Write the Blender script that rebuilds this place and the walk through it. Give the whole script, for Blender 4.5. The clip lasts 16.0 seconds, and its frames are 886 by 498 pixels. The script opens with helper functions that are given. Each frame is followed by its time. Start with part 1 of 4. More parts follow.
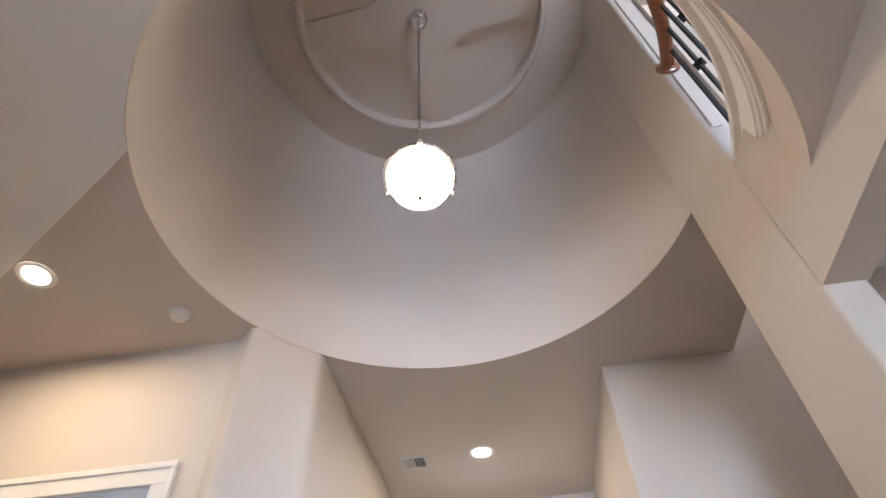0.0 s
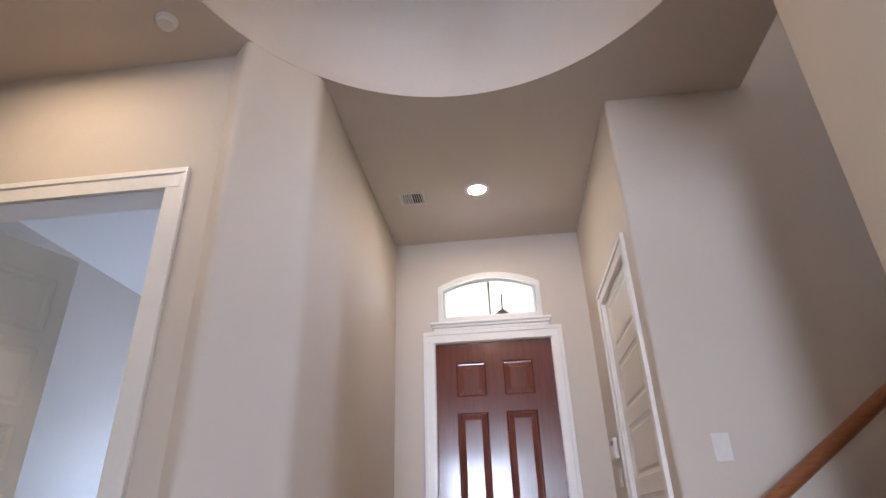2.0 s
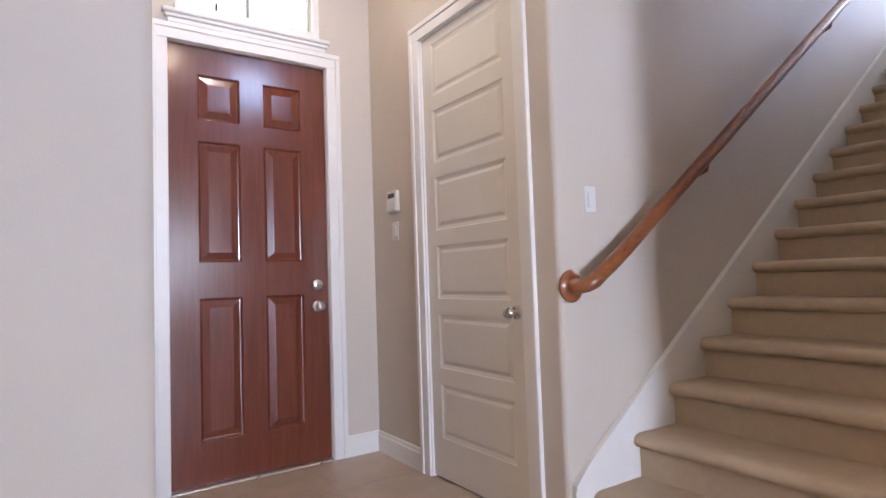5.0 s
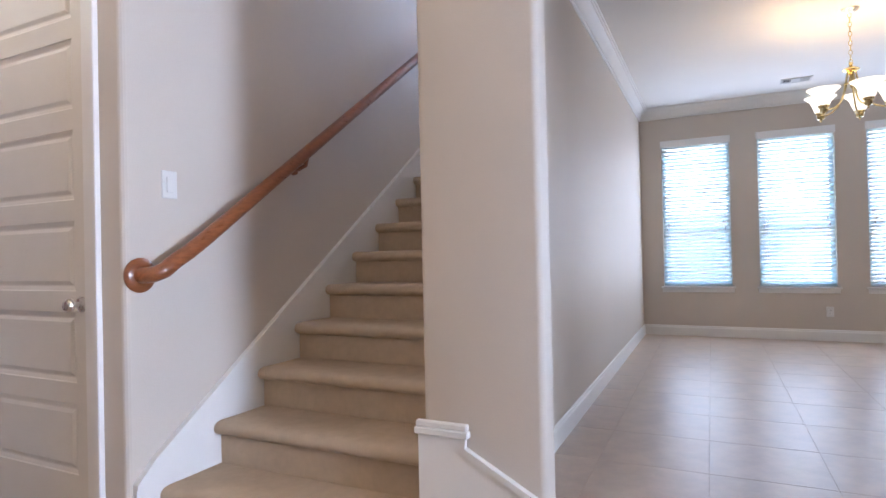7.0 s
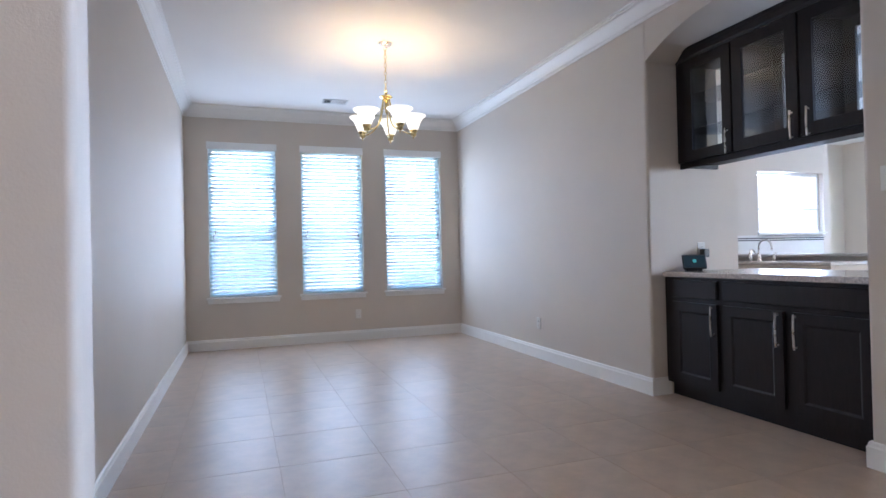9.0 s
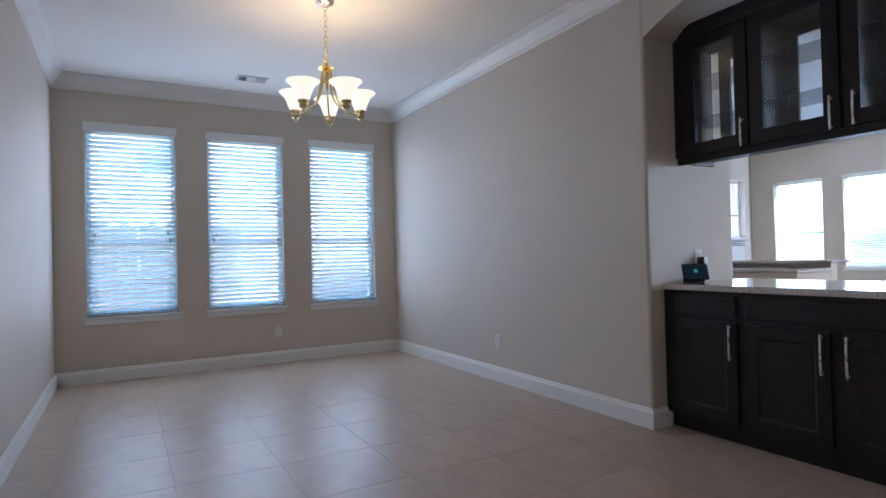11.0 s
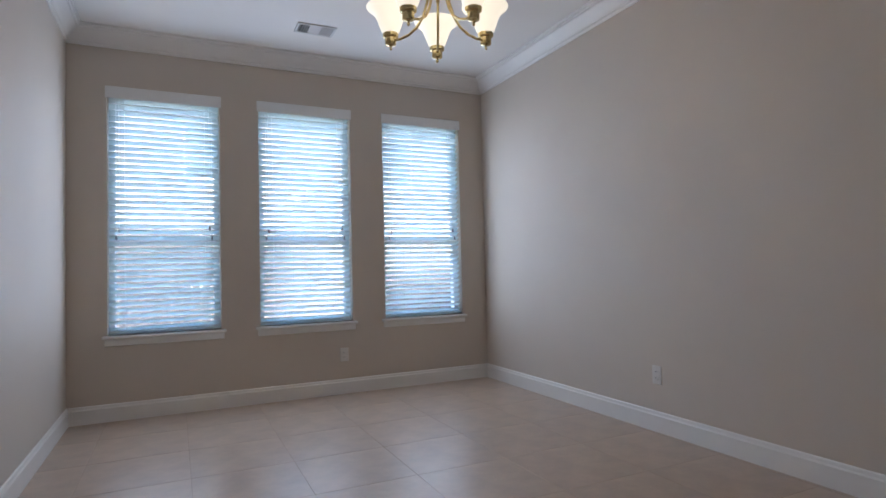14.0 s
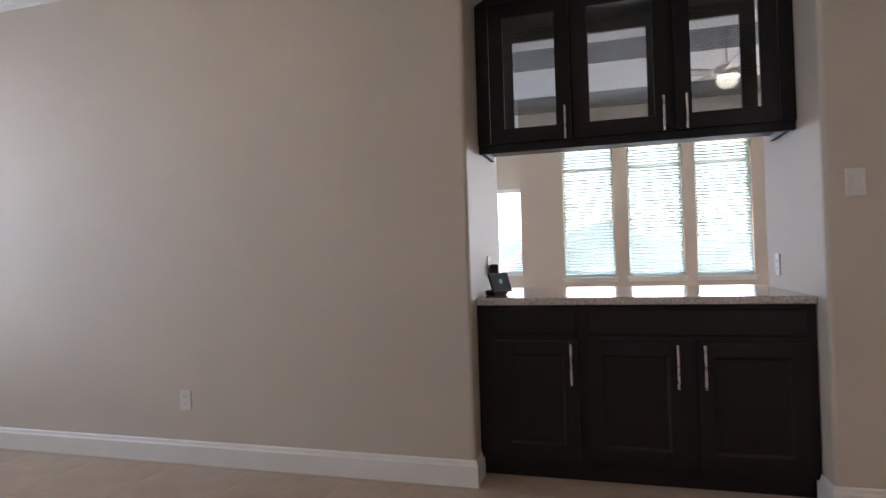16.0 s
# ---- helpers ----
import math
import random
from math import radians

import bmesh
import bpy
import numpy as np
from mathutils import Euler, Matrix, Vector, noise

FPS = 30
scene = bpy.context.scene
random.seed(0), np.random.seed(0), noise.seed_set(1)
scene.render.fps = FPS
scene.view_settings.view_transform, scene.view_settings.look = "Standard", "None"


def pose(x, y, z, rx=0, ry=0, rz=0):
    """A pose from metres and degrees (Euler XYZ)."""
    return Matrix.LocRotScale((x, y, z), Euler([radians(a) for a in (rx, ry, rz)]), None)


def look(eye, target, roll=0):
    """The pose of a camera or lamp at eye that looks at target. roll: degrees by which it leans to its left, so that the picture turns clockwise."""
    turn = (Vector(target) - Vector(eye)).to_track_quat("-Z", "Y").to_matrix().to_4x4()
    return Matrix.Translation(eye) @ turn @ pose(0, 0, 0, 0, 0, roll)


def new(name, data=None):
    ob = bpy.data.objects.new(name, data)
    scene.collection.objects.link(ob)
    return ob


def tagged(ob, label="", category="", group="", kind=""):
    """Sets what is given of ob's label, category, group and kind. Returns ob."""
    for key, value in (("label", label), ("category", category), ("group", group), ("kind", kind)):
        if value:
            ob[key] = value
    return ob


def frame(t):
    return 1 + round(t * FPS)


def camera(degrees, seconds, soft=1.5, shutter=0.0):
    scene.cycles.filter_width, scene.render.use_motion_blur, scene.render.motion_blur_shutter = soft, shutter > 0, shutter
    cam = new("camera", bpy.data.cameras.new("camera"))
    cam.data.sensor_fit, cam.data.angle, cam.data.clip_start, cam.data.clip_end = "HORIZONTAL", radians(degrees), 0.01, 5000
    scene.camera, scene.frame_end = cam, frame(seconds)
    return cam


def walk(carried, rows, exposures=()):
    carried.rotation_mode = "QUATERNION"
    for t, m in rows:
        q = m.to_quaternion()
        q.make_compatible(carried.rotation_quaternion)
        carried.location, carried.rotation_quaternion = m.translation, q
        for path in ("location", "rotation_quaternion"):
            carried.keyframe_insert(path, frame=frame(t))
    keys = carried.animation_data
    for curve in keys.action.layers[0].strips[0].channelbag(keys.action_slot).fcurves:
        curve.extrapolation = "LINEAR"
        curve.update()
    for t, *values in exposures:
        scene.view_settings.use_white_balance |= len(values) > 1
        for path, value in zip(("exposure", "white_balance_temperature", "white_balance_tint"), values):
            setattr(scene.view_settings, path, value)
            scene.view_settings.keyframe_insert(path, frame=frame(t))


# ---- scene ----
cam = camera(76.4, 16.0)
EXPOSURE = [(0.0, 5.6, 6300, 18), (2.0, 5.2, 6350, 22), (3.0, 5.05, 6250, 23), (5.5, 5.8, 6150, 22), (7.0, 5.85, 5800, 20), (8.5, 5.82, 5500, 18),
            (9.5, 5.6, 5400, 16), (12.0, 4.97, 5500, 17), (12.5, 4.98, 5750, 18), (14.5, 5.0, 5950, 18), (16.0, 5.24, 6450, 20)]
PATH = [
    (0, (-0.569, -4.475, 1.364), (-0.719, -3.148, 2.854), -3.1),
    (0.5, (-0.575, -4.491, 1.33), (-0.764, -3.043, 2.696), -3.0),
    (1, (-0.568, -4.498, 1.294), (-0.803, -2.925, 2.507), -2.4),
    (1.5, (-0.613, -4.469, 1.221), (-0.853, -2.788, 2.279), -2.0),
    (2, (-0.693, -4.294, 1.141), (-0.876, -2.509, 2.025), -1.9),
    (2.5, (-0.841, -4.035, 1.127), (-0.926, -2.163, 1.827), -2.3),
    (3, (-1.076, -3.814, 1.11), (-0.972, -1.88, 1.61), -2.1),
    (3.2, (-1.168, -3.715, 1.108), (-0.956, -1.772, 1.533), -2.1),
    (5.3, (-1.711, -3.289, 1.091), (-0.481, -1.713, 1.159), -1.6),
    (5.5, (-1.691, -3.32, 1.089), (-0.399, -1.794, 1.144), -1.4),
    (6, (-1.569, -3.446, 1.104), (-0.147, -2.04, 1.139), -1.4),
    (6.5, (-1.546, -3.58, 1.097), (0.083, -2.42, 1.129), -1.5),
    (7, (-1.419, -3.672, 1.096), (0.386, -2.811, 1.114), -1.3),
    (7.5, (-1.333, -3.64, 1.078), (0.613, -3.179, 1.106), -1.8),
    (8, (-1.262, -3.564, 1.076), (0.737, -3.51, 1.101), -1.6),
    (8.5, (-1.123, -3.508, 1.035), (0.848, -3.846, 1.06), -1.3),
    (9, (-0.888, -3.467, 1.065), (0.994, -4.144, 1.087), -1.3),
    (9.5, (-0.662, -3.409, 1.087), (1.153, -4.25, 1.111), -1.2),
    (9.7, (-0.564, -3.41, 1.111), (1.227, -4.3, 1.129), -1.3),
    (11.8, (0.522, -3.516, 1.104), (2.26, -4.505, 1.133), -1.4),
    (12, (0.663, -3.562, 1.071), (2.439, -4.481, 1.112), -1.5),
    (12.5, (0.967, -3.589, 1.065), (2.81, -4.363, 1.119), -1.6),
    (13, (1.191, -3.551, 1.06), (3.05, -4.286, 1.122), -1.5),
    (13.5, (1.36, -3.504, 1.055), (3.205, -4.272, 1.127), -1.4),
    (14, (1.513, -3.573, 1.052), (3.319, -4.43, 1.123), -1.4),
    (14.5, (1.673, -3.726, 1.033), (3.243, -4.962, 1.11), -1.2),
    (15, (1.726, -3.717, 1.068), (2.937, -5.308, 1.124), -1.2),
    (15.5, (1.85, -3.662, 1.115), (2.677, -5.483, 1.147), -1.6),
    (16, (1.874, -3.618, 1.123), (2.414, -5.543, 1.15), -1.7),
]
walk(cam, [(t, look(eye, target, roll)) for t, eye, target, roll in PATH],
     EXPOSURE)

# ---- world and light ----
world = bpy.data.worlds.new("sky")
scene.world = world
world.use_nodes = True
wn = world.node_tree
sky = wn.nodes.new("ShaderNodeTexSky")
sky.sky_type, sky.sun_disc = "NISHITA", False
sky.sun_elevation, sky.sun_rotation = radians(38), radians(262)
sky.air_density, sky.dust_density = 1.0, 2.0
wn.nodes["Background"].inputs[1].default_value = 0.072
wn.links.new(sky.outputs[0], wn.nodes["Background"].inputs[0])
sun = new("sun", bpy.data.lights.new("sun", "SUN"))
sun.data.energy, sun.data.angle, sun.data.color = 1.5, radians(14), (1, 0.96, 0.9)
sun.matrix_world = look((0, 0, 30), (38, 5.4, 0))


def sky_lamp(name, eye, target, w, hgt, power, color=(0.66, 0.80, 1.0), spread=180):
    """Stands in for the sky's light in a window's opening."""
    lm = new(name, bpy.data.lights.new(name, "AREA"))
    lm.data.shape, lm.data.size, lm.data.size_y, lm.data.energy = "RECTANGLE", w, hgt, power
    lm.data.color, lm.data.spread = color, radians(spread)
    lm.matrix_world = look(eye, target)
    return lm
# Living, stair and hall lamps are added in unseen window openings.
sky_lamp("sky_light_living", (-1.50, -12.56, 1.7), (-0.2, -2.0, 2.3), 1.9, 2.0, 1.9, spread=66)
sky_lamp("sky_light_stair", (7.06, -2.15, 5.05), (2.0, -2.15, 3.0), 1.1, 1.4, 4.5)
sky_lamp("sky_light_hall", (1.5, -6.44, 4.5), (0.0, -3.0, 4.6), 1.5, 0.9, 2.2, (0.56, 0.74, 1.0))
sky_lamp("sky_light_kitchen", (6.495, -12.56, 1.86), (3.5, -11.5, 1.2), 1.45, 0.98, 2.4)
sky_lamp("sky_light_nook", (5.65, -16.58, 1.66), (5.0, -10.0, 1.4), 1.0, 1.8, 3.0)
sky_lamp("sky_light_study", (-2.85, 0.96, 1.45), (-2.85, -2.0, 1.4), 0.46, 1.05, 1.1, (0.42, 0.64, 1.0))

for y in (-3.505, -4.578, -5.653):
    sky_lamp("sky_light_dining", (6.285, y, 1.54), (2.0, y, 1.54), 0.72, 1.74, 0.28, (0.74, 0.85, 1.0))
for x in (2.04, 1.08, 0.155):
    sky_lamp("sky_light_great_room", (x, -12.49, 1.75), (x - 0.5, -6.0, 1.5), 0.70, 1.9, 0.42, (0.72, 0.84, 1.0))
BULB = 0.05        # watts in each chandelier shade

# ---- materials ----
def mat(name, color, rough=0.5, metal=0.0, noise_scale=0, vary=0.0, bump=0.0, bump_scale=200, emit=0, emit_color=None,
        coat=0.0, stretch=None, random_vary=0.0, spec=None):
    m = bpy.data.materials.new(name)
    m.use_nodes = True
    nt = m.node_tree
    b = nt.nodes["Principled BSDF"]
    b.inputs["Base Color"].default_value = (*color, 1)
    b.inputs["Roughness"].default_value = rough
    b.inputs["Metallic"].default_value = metal
    b.inputs["Coat Weight"].default_value = coat
    b.inputs["Coat Roughness"].default_value = 0.12
    if spec is not None:
        b.inputs["Specular IOR Level"].default_value = spec
    tc = nt.nodes.new("ShaderNodeTexCoord")
    mp = nt.nodes.new("ShaderNodeMapping")
    nt.links.new(tc.outputs["Object"], mp.inputs[0])
    if stretch:
        mp.inputs["Scale"].default_value = stretch
    if vary or random_vary:
        n = nt.nodes.new("ShaderNodeTexNoise")
        n.inputs["Scale"].default_value, n.inputs["Detail"].default_value = noise_scale, 6
        n.inputs["Roughness"].default_value = 0.6
        nt.links.new(mp.outputs[0], n.inputs["Vector"])
        r = nt.nodes.new("ShaderNodeMapRange")
        r.inputs["From Min"].default_value, r.inputs["From Max"].default_value = 0.3, 0.7
        r.inputs["To Min"].default_value, r.inputs["To Max"].default_value = 1 - vary, 1 + vary
        nt.links.new(n.outputs["Fac"], r.inputs["Value"])
        h = nt.nodes.new("ShaderNodeHueSaturation")
        h.inputs["Color"].default_value = (*color, 1)
        value = r.outputs[0]
        if random_vary:
            oi = nt.nodes.new("ShaderNodeObjectInfo")
            r2 = nt.nodes.new("ShaderNodeMapRange")
            r2.inputs["To Min"].default_value, r2.inputs["To Max"].default_value = 1 - random_vary, 1 + random_vary
            nt.links.new(oi.outputs["Random"], r2.inputs["Value"])
            mu = nt.nodes.new("ShaderNodeMath")
            mu.operation = "MULTIPLY"
            nt.links.new(value, mu.inputs[0])
            nt.links.new(r2.outputs[0], mu.inputs[1])
            value = mu.outputs[0]
        nt.links.new(value, h.inputs["Value"])
        nt.links.new(h.outputs[0], b.inputs["Base Color"])
        rr = nt.nodes.new("ShaderNodeMapRange")
        rr.inputs["To Min"].default_value, rr.inputs["To Max"].default_value = max(rough - 0.08, 0.02), min(rough + 0.08, 1)
        nt.links.new(n.outputs["Fac"], rr.inputs["Value"])
        nt.links.new(rr.outputs[0], b.inputs["Roughness"])
    if bump:
        n2 = nt.nodes.new("ShaderNodeTexNoise")
        n2.inputs["Scale"].default_value, n2.inputs["Detail"].default_value = bump_scale, 3
        nt.links.new(mp.outputs[0], n2.inputs["Vector"])
        bp = nt.nodes.new("ShaderNodeBump")
        bp.inputs["Strength"].default_value, bp.inputs["Distance"].default_value = bump, 0.004
        nt.links.new(n2.outputs["Fac"], bp.inputs["Height"])
        nt.links.new(bp.outputs[0], b.inputs["Normal"])
    if emit:
        b.inputs["Emission Color"].default_value = (*(emit_color or color), 1)
        b.inputs["Emission Strength"].default_value = emit
    return m


def glass(name, color=(1, 1, 1), rough=0.0):
    m = bpy.data.materials.new(name)
    m.use_nodes = True
    nt = m.node_tree
    nt.nodes.remove(nt.nodes["Principled BSDF"])
    out = nt.nodes["Material Output"]
    tr = nt.nodes.new("ShaderNodeBsdfTransparent")
    tr.inputs[0].default_value = (*color, 1)
    gl = nt.nodes.new("ShaderNodeBsdfGlossy")
    gl.inputs["Roughness"].default_value = rough
    fr = nt.nodes.new("ShaderNodeLayerWeight")
    pw = nt.nodes.new("ShaderNodeMath")
    pw.operation = "POWER"
    pw.inputs[1].default_value = 4.0
    nt.links.new(fr.outputs["Facing"], pw.inputs[0])
    ma = nt.nodes.new("ShaderNodeMath")
    ma.operation = "MULTIPLY_ADD"
    ma.inputs[1].default_value, ma.inputs[2].default_value = 0.85, 0.05
    nt.links.new(pw.outputs[0], ma.inputs[0])
    mx = nt.nodes.new("ShaderNodeMixShader")
    nt.links.new(ma.outputs[0], mx.inputs[0])
    nt.links.new(tr.outputs[0], mx.inputs[1])
    nt.links.new(gl.outputs[0], mx.inputs[2])
    nt.links.new(mx.outputs[0], out.inputs[0])
    return m


M_WALL = mat("wall paint", (0.60, 0.53, 0.45), 0.62, noise_scale=1.3, vary=0.03, bump=0.12, bump_scale=160)
M_CEIL = mat("ceiling paint", (0.79, 0.76, 0.71), 0.8, noise_scale=1.1, vary=0.025, bump=0.15, bump_scale=120)
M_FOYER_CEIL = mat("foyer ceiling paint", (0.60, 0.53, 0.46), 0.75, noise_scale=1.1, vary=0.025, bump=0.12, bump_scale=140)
M_TRIM = mat("white trim paint", (0.80, 0.78, 0.74), 0.32, noise_scale=6, vary=0.02, bump=0.03, bump_scale=60)
M_DOORW = mat("white door paint", (0.74, 0.70, 0.62), 0.36, noise_scale=5, vary=0.02, bump=0.05, bump_scale=90)
M_MAHOG = mat("mahogany", (0.14, 0.030, 0.014), 0.22, noise_scale=5, vary=0.18, bump=0.05, bump_scale=30, coat=0.55, stretch=(9, 9, 0.7))
M_OAK = mat("stained oak", (0.26, 0.085, 0.03), 0.3, noise_scale=12, vary=0.25, bump=0.04, bump_scale=60, coat=0.4, stretch=(1, 6, 6))
M_CARPET = mat("carpet", (0.55, 0.43, 0.305), 0.95, noise_scale=14, vary=0.07, bump=0.7, bump_scale=520, spec=0.1)
M_TILE = mat("floor tile", (0.47, 0.365, 0.28), 0.36, noise_scale=5.5, vary=0.15, bump=0.05, bump_scale=25, random_vary=0.015)
M_GROUT = mat("grout", (0.46, 0.36, 0.278), 0.85, noise_scale=20, vary=0.1, bump=0.3, bump_scale=300)
M_ESP = mat("espresso wood", (0.011, 0.008, 0.009), 0.42, noise_scale=10, vary=0.3, bump=0.05, bump_scale=50, spec=0.3, stretch=(6, 6, 0.8))
M_GRANITE = mat("granite", (0.50, 0.45, 0.41), 0.12, noise_scale=95, vary=0.42, coat=0.3)
M_NICKEL = mat("brushed nickel", (0.62, 0.58, 0.53), 0.28, 1.0, noise_scale=30, vary=0.06)
M_BRASS = mat("antique brass", (0.74, 0.60, 0.30), 0.18, 1.0, noise_scale=20, vary=0.1)
M_IRON = mat("black iron", (0.015, 0.014, 0.014), 0.5, 0.6, noise_scale=20, vary=0.2)
M_PLAST = mat("white plastic", (0.72, 0.70, 0.66), 0.35, noise_scale=8, vary=0.02)
M_DARKP = mat("dark plastic", (0.02, 0.02, 0.022), 0.3, noise_scale=8, vary=0.1)
M_BLIND = mat("blind slat", (0.88, 0.88, 0.85), 0.5, noise_scale=4, vary=0.02)
M_VINYL = mat("window vinyl", (0.82, 0.82, 0.80), 0.4, noise_scale=4, vary=0.02)
bn = M_BLIND.node_tree
tl_ = bn.nodes.new("ShaderNodeBsdfTranslucent")
tl_.inputs[0].default_value = (0.76, 0.90, 0.91, 1)
mx_ = bn.nodes.new("ShaderNodeMixShader")
mx_.inputs[0].default_value = 0.55
bn.links.new(bn.nodes["Principled BSDF"].outputs[0], mx_.inputs[1])
bn.links.new(tl_.outputs[0], mx_.inputs[2])
bn.links.new(mx_.outputs[0], bn.nodes["Material Output"].inputs[0])
M_GLASS = glass("window glass")
M_CABGLASS = glass("cabinet glass", (0.86, 0.88, 0.9))
M_SHELFGLASS = glass("shelf glass", (0.66, 0.70, 0.73))
M_VENT = mat("vent metal", (0.62, 0.61, 0.58), 0.45, noise_scale=10, vary=0.04)
M_HOLLOW_SHADE = mat("hollow shade", (0.03, 0.03, 0.03), 0.9, noise_scale=10, vary=0.2)
M_SHADE = mat("frosted shade", (0.9, 0.85, 0.75), 0.5, emit=0.027, emit_color=(1.0, 0.88, 0.62))
M_FANBOWL = mat("fan light bowl", (0.9, 0.85, 0.75), 0.5, emit=0.2, emit_color=(1.0, 0.80, 0.52))
M_FANBLADE = mat("pale maple blade", (0.52, 0.44, 0.35), 0.4, noise_scale=6, vary=0.12, stretch=(1, 6, 6))
M_BOWL = mat("frosted bowl", (0.95, 0.92, 0.86), 0.4, emit=0.66, emit_color=(1.0, 0.84, 0.62))
M_CAN = mat("lit lens", (1, 0.95, 0.85), 0.4, emit=6.5, emit_color=(1.0, 0.86, 0.66))
M_CAN_ALCOVE = mat("lit alcove lens", (1, 0.95, 0.85), 0.4, emit=10.0, emit_color=(1.0, 0.82, 0.56))
M_FENCE = mat("weathered cedar", (0.15, 0.13, 0.115), 0.85, noise_scale=6, vary=0.25, bump=0.4, bump_scale=40, stretch=(5, 5, 0.5), random_vary=0.15)
M_BRICK = mat("far brick", (0.20, 0.165, 0.145), 0.9, noise_scale=5, vary=0.45, bump=0.3, bump_scale=40)
M_ROOF = mat("shingle", (0.16, 0.155, 0.15), 0.9, noise_scale=9, vary=0.3, bump=0.4, bump_scale=40)
M_GRASS = mat("lawn", (0.07, 0.10, 0.035), 0.95, noise_scale=8, vary=0.35, bump=0.6, bump_scale=90)
M_GREY = mat("grey muntin", (0.22, 0.22, 0.23), 0.5, noise_scale=8, vary=0.05)
M_WINDK = mat("far window glass", (0.05, 0.06, 0.07), 0.08)
M_CONC = mat("concrete", (0.32, 0.31, 0.30), 0.85, noise_scale=4, vary=0.12, bump=0.2, bump_scale=80)
M_SCREEN = mat("screen", (0.02, 0.03, 0.04), 0.08, emit=0.0005, emit_color=(0.25, 0.5, 0.6))
M_TEAL = mat("teal glow", (0.05, 0.3, 0.3), 0.3, emit=0.006, emit_color=(0.1, 0.8, 0.75))
M_RUBBER = mat("threshold metal", (0.75, 0.74, 0.72), 0.3, 1.0, noise_scale=20, vary=0.1)


# ---- building helpers ----
def mesh_from(name, bm, material, smooth=False):
    bmesh.ops.recalc_face_normals(bm, faces=bm.faces)
    me = bpy.data.meshes.new(name)
    bm.to_mesh(me)
    bm.free()
    me.materials.append(material)
    if smooth:
        for p in me.polygons:
            p.use_smooth = True
        me.set_sharp_from_angle(angle=radians(40))
    return me


def part(name, bm, material, parent=None, label="", smooth=False):
    ob = new(name, mesh_from(name, bm, material, smooth))
    if parent is not None:
        ob.parent = parent
    if label:
        ob["label"] = label
    return ob


def thing(name, place, label, category, group="", kind=""):
    ob = new(name)
    ob.matrix_world = place if isinstance(place, Matrix) else Matrix.Translation(place)
    return tagged(ob, label, category, group, kind)


def box(bm, x0, x1, y0, y1, z0, z1, bevel=0.0, seg=1, vertical=None):
    m = Matrix.LocRotScale(((x0 + x1) / 2, (y0 + y1) / 2, (z0 + z1) / 2), None, (x1 - x0, y1 - y0, z1 - z0))
    vs = bmesh.ops.create_cube(bm, size=1, matrix=m)["verts"]
    if bevel:
        es = list({e for v in vs for e in v.link_edges})
        if vertical is not None:
            es = [e for e in es if abs(e.verts[0].co.z - e.verts[1].co.z) > 1e-6 and
                  any(abs(e.verts[0].co.x - c[0]) < 1e-4 and abs(e.verts[0].co.y - c[1]) < 1e-4 for c in vertical)]
        if es:
            bmesh.ops.bevel(bm, geom=es, offset=bevel, segments=seg, affect="EDGES", profile=0.5)
    return bm


def B(*a, **k):
    return box(bmesh.new(), *a, **k)


def lathe(bm, profile, steps=24, a0=0.0, a1=2 * math.pi, m=Matrix()):
    full = abs(a1 - a0 - 2 * math.pi) < 1e-6
    n = steps if full else steps + 1
    rings = []
    for r, z in profile:
        rings.append([bm.verts.new(m @ Vector((r * math.cos(a0 + (a1 - a0) * i / steps), r * math.sin(a0 + (a1 - a0) * i / steps), z))) for i in range(n)])
    for a, b in zip(rings, rings[1:]):
        for i in range(n if full else n - 1):
            j = (i + 1) % n
            bm.faces.new((a[i], a[j], b[j], b[i]))
    return bm


def tube(bm, pts, r, steps=10):
    pts = [Vector(p) for p in pts]
    rings, up = [], None
    for i, p in enumerate(pts):
        d = (pts[min(i + 1, len(pts) - 1)] - pts[max(i - 1, 0)]).normalized()
        side = d.cross(Vector((0, 0, 1)) if abs(d.z) < 0.95 else Vector((1, 0, 0))).normalized() if up is None else (up - up.dot(d) * d).normalized()
        up = side
        other = d.cross(side)
        rings.append([bm.verts.new(p + r * (math.cos(2 * math.pi * k / steps) * side + math.sin(2 * math.pi * k / steps) * other)) for k in range(steps)])
    for a, b in zip(rings, rings[1:]):
        for k in range(steps):
            bm.faces.new((a[k], a[(k + 1) % steps], b[(k + 1) % steps], b[k]))
    bm.faces.new(rings[0][::-1])
    bm.faces.new(rings[-1])
    return bm


def prism(bm, poly, axis, a, b):
    """A polygon in the plane across an axis, given by its two other coordinates, drawn out from a to b."""
    def at(p, c):
        return Vector((c, p[0], p[1])) if axis == "x" else Vector((p[0], c, p[1])) if axis == "y" else Vector((p[0], p[1], c))
    va, vb = [bm.verts.new(at(p, a)) for p in poly], [bm.verts.new(at(p, b)) for p in poly]
    bm.faces.new(va)
    bm.faces.new(vb[::-1])
    for i in range(len(poly)):
        j = (i + 1) % len(poly)
        bm.faces.new((va[j], va[i], vb[i], vb[j]))
    return bm


def sweep(bm, profile, path):
    """A moulding: profile (out, up) swept along a flat path of (x, y, nx, ny, z), where n points out of the wall and is scaled at mitres."""
    rings = [[bm.verts.new((x + o * nx, y + o * ny, z + u)) for o, u in profile] for x, y, nx, ny, z in path]
    for a, b in zip(rings, rings[1:]):
        for k in range(len(profile)):
            j = (k + 1) % len(profile)
            bm.faces.new((a[k], a[j], b[j], b[k]))
    bm.faces.new(rings[0])
    bm.faces.new(rings[-1][::-1])
    return bm


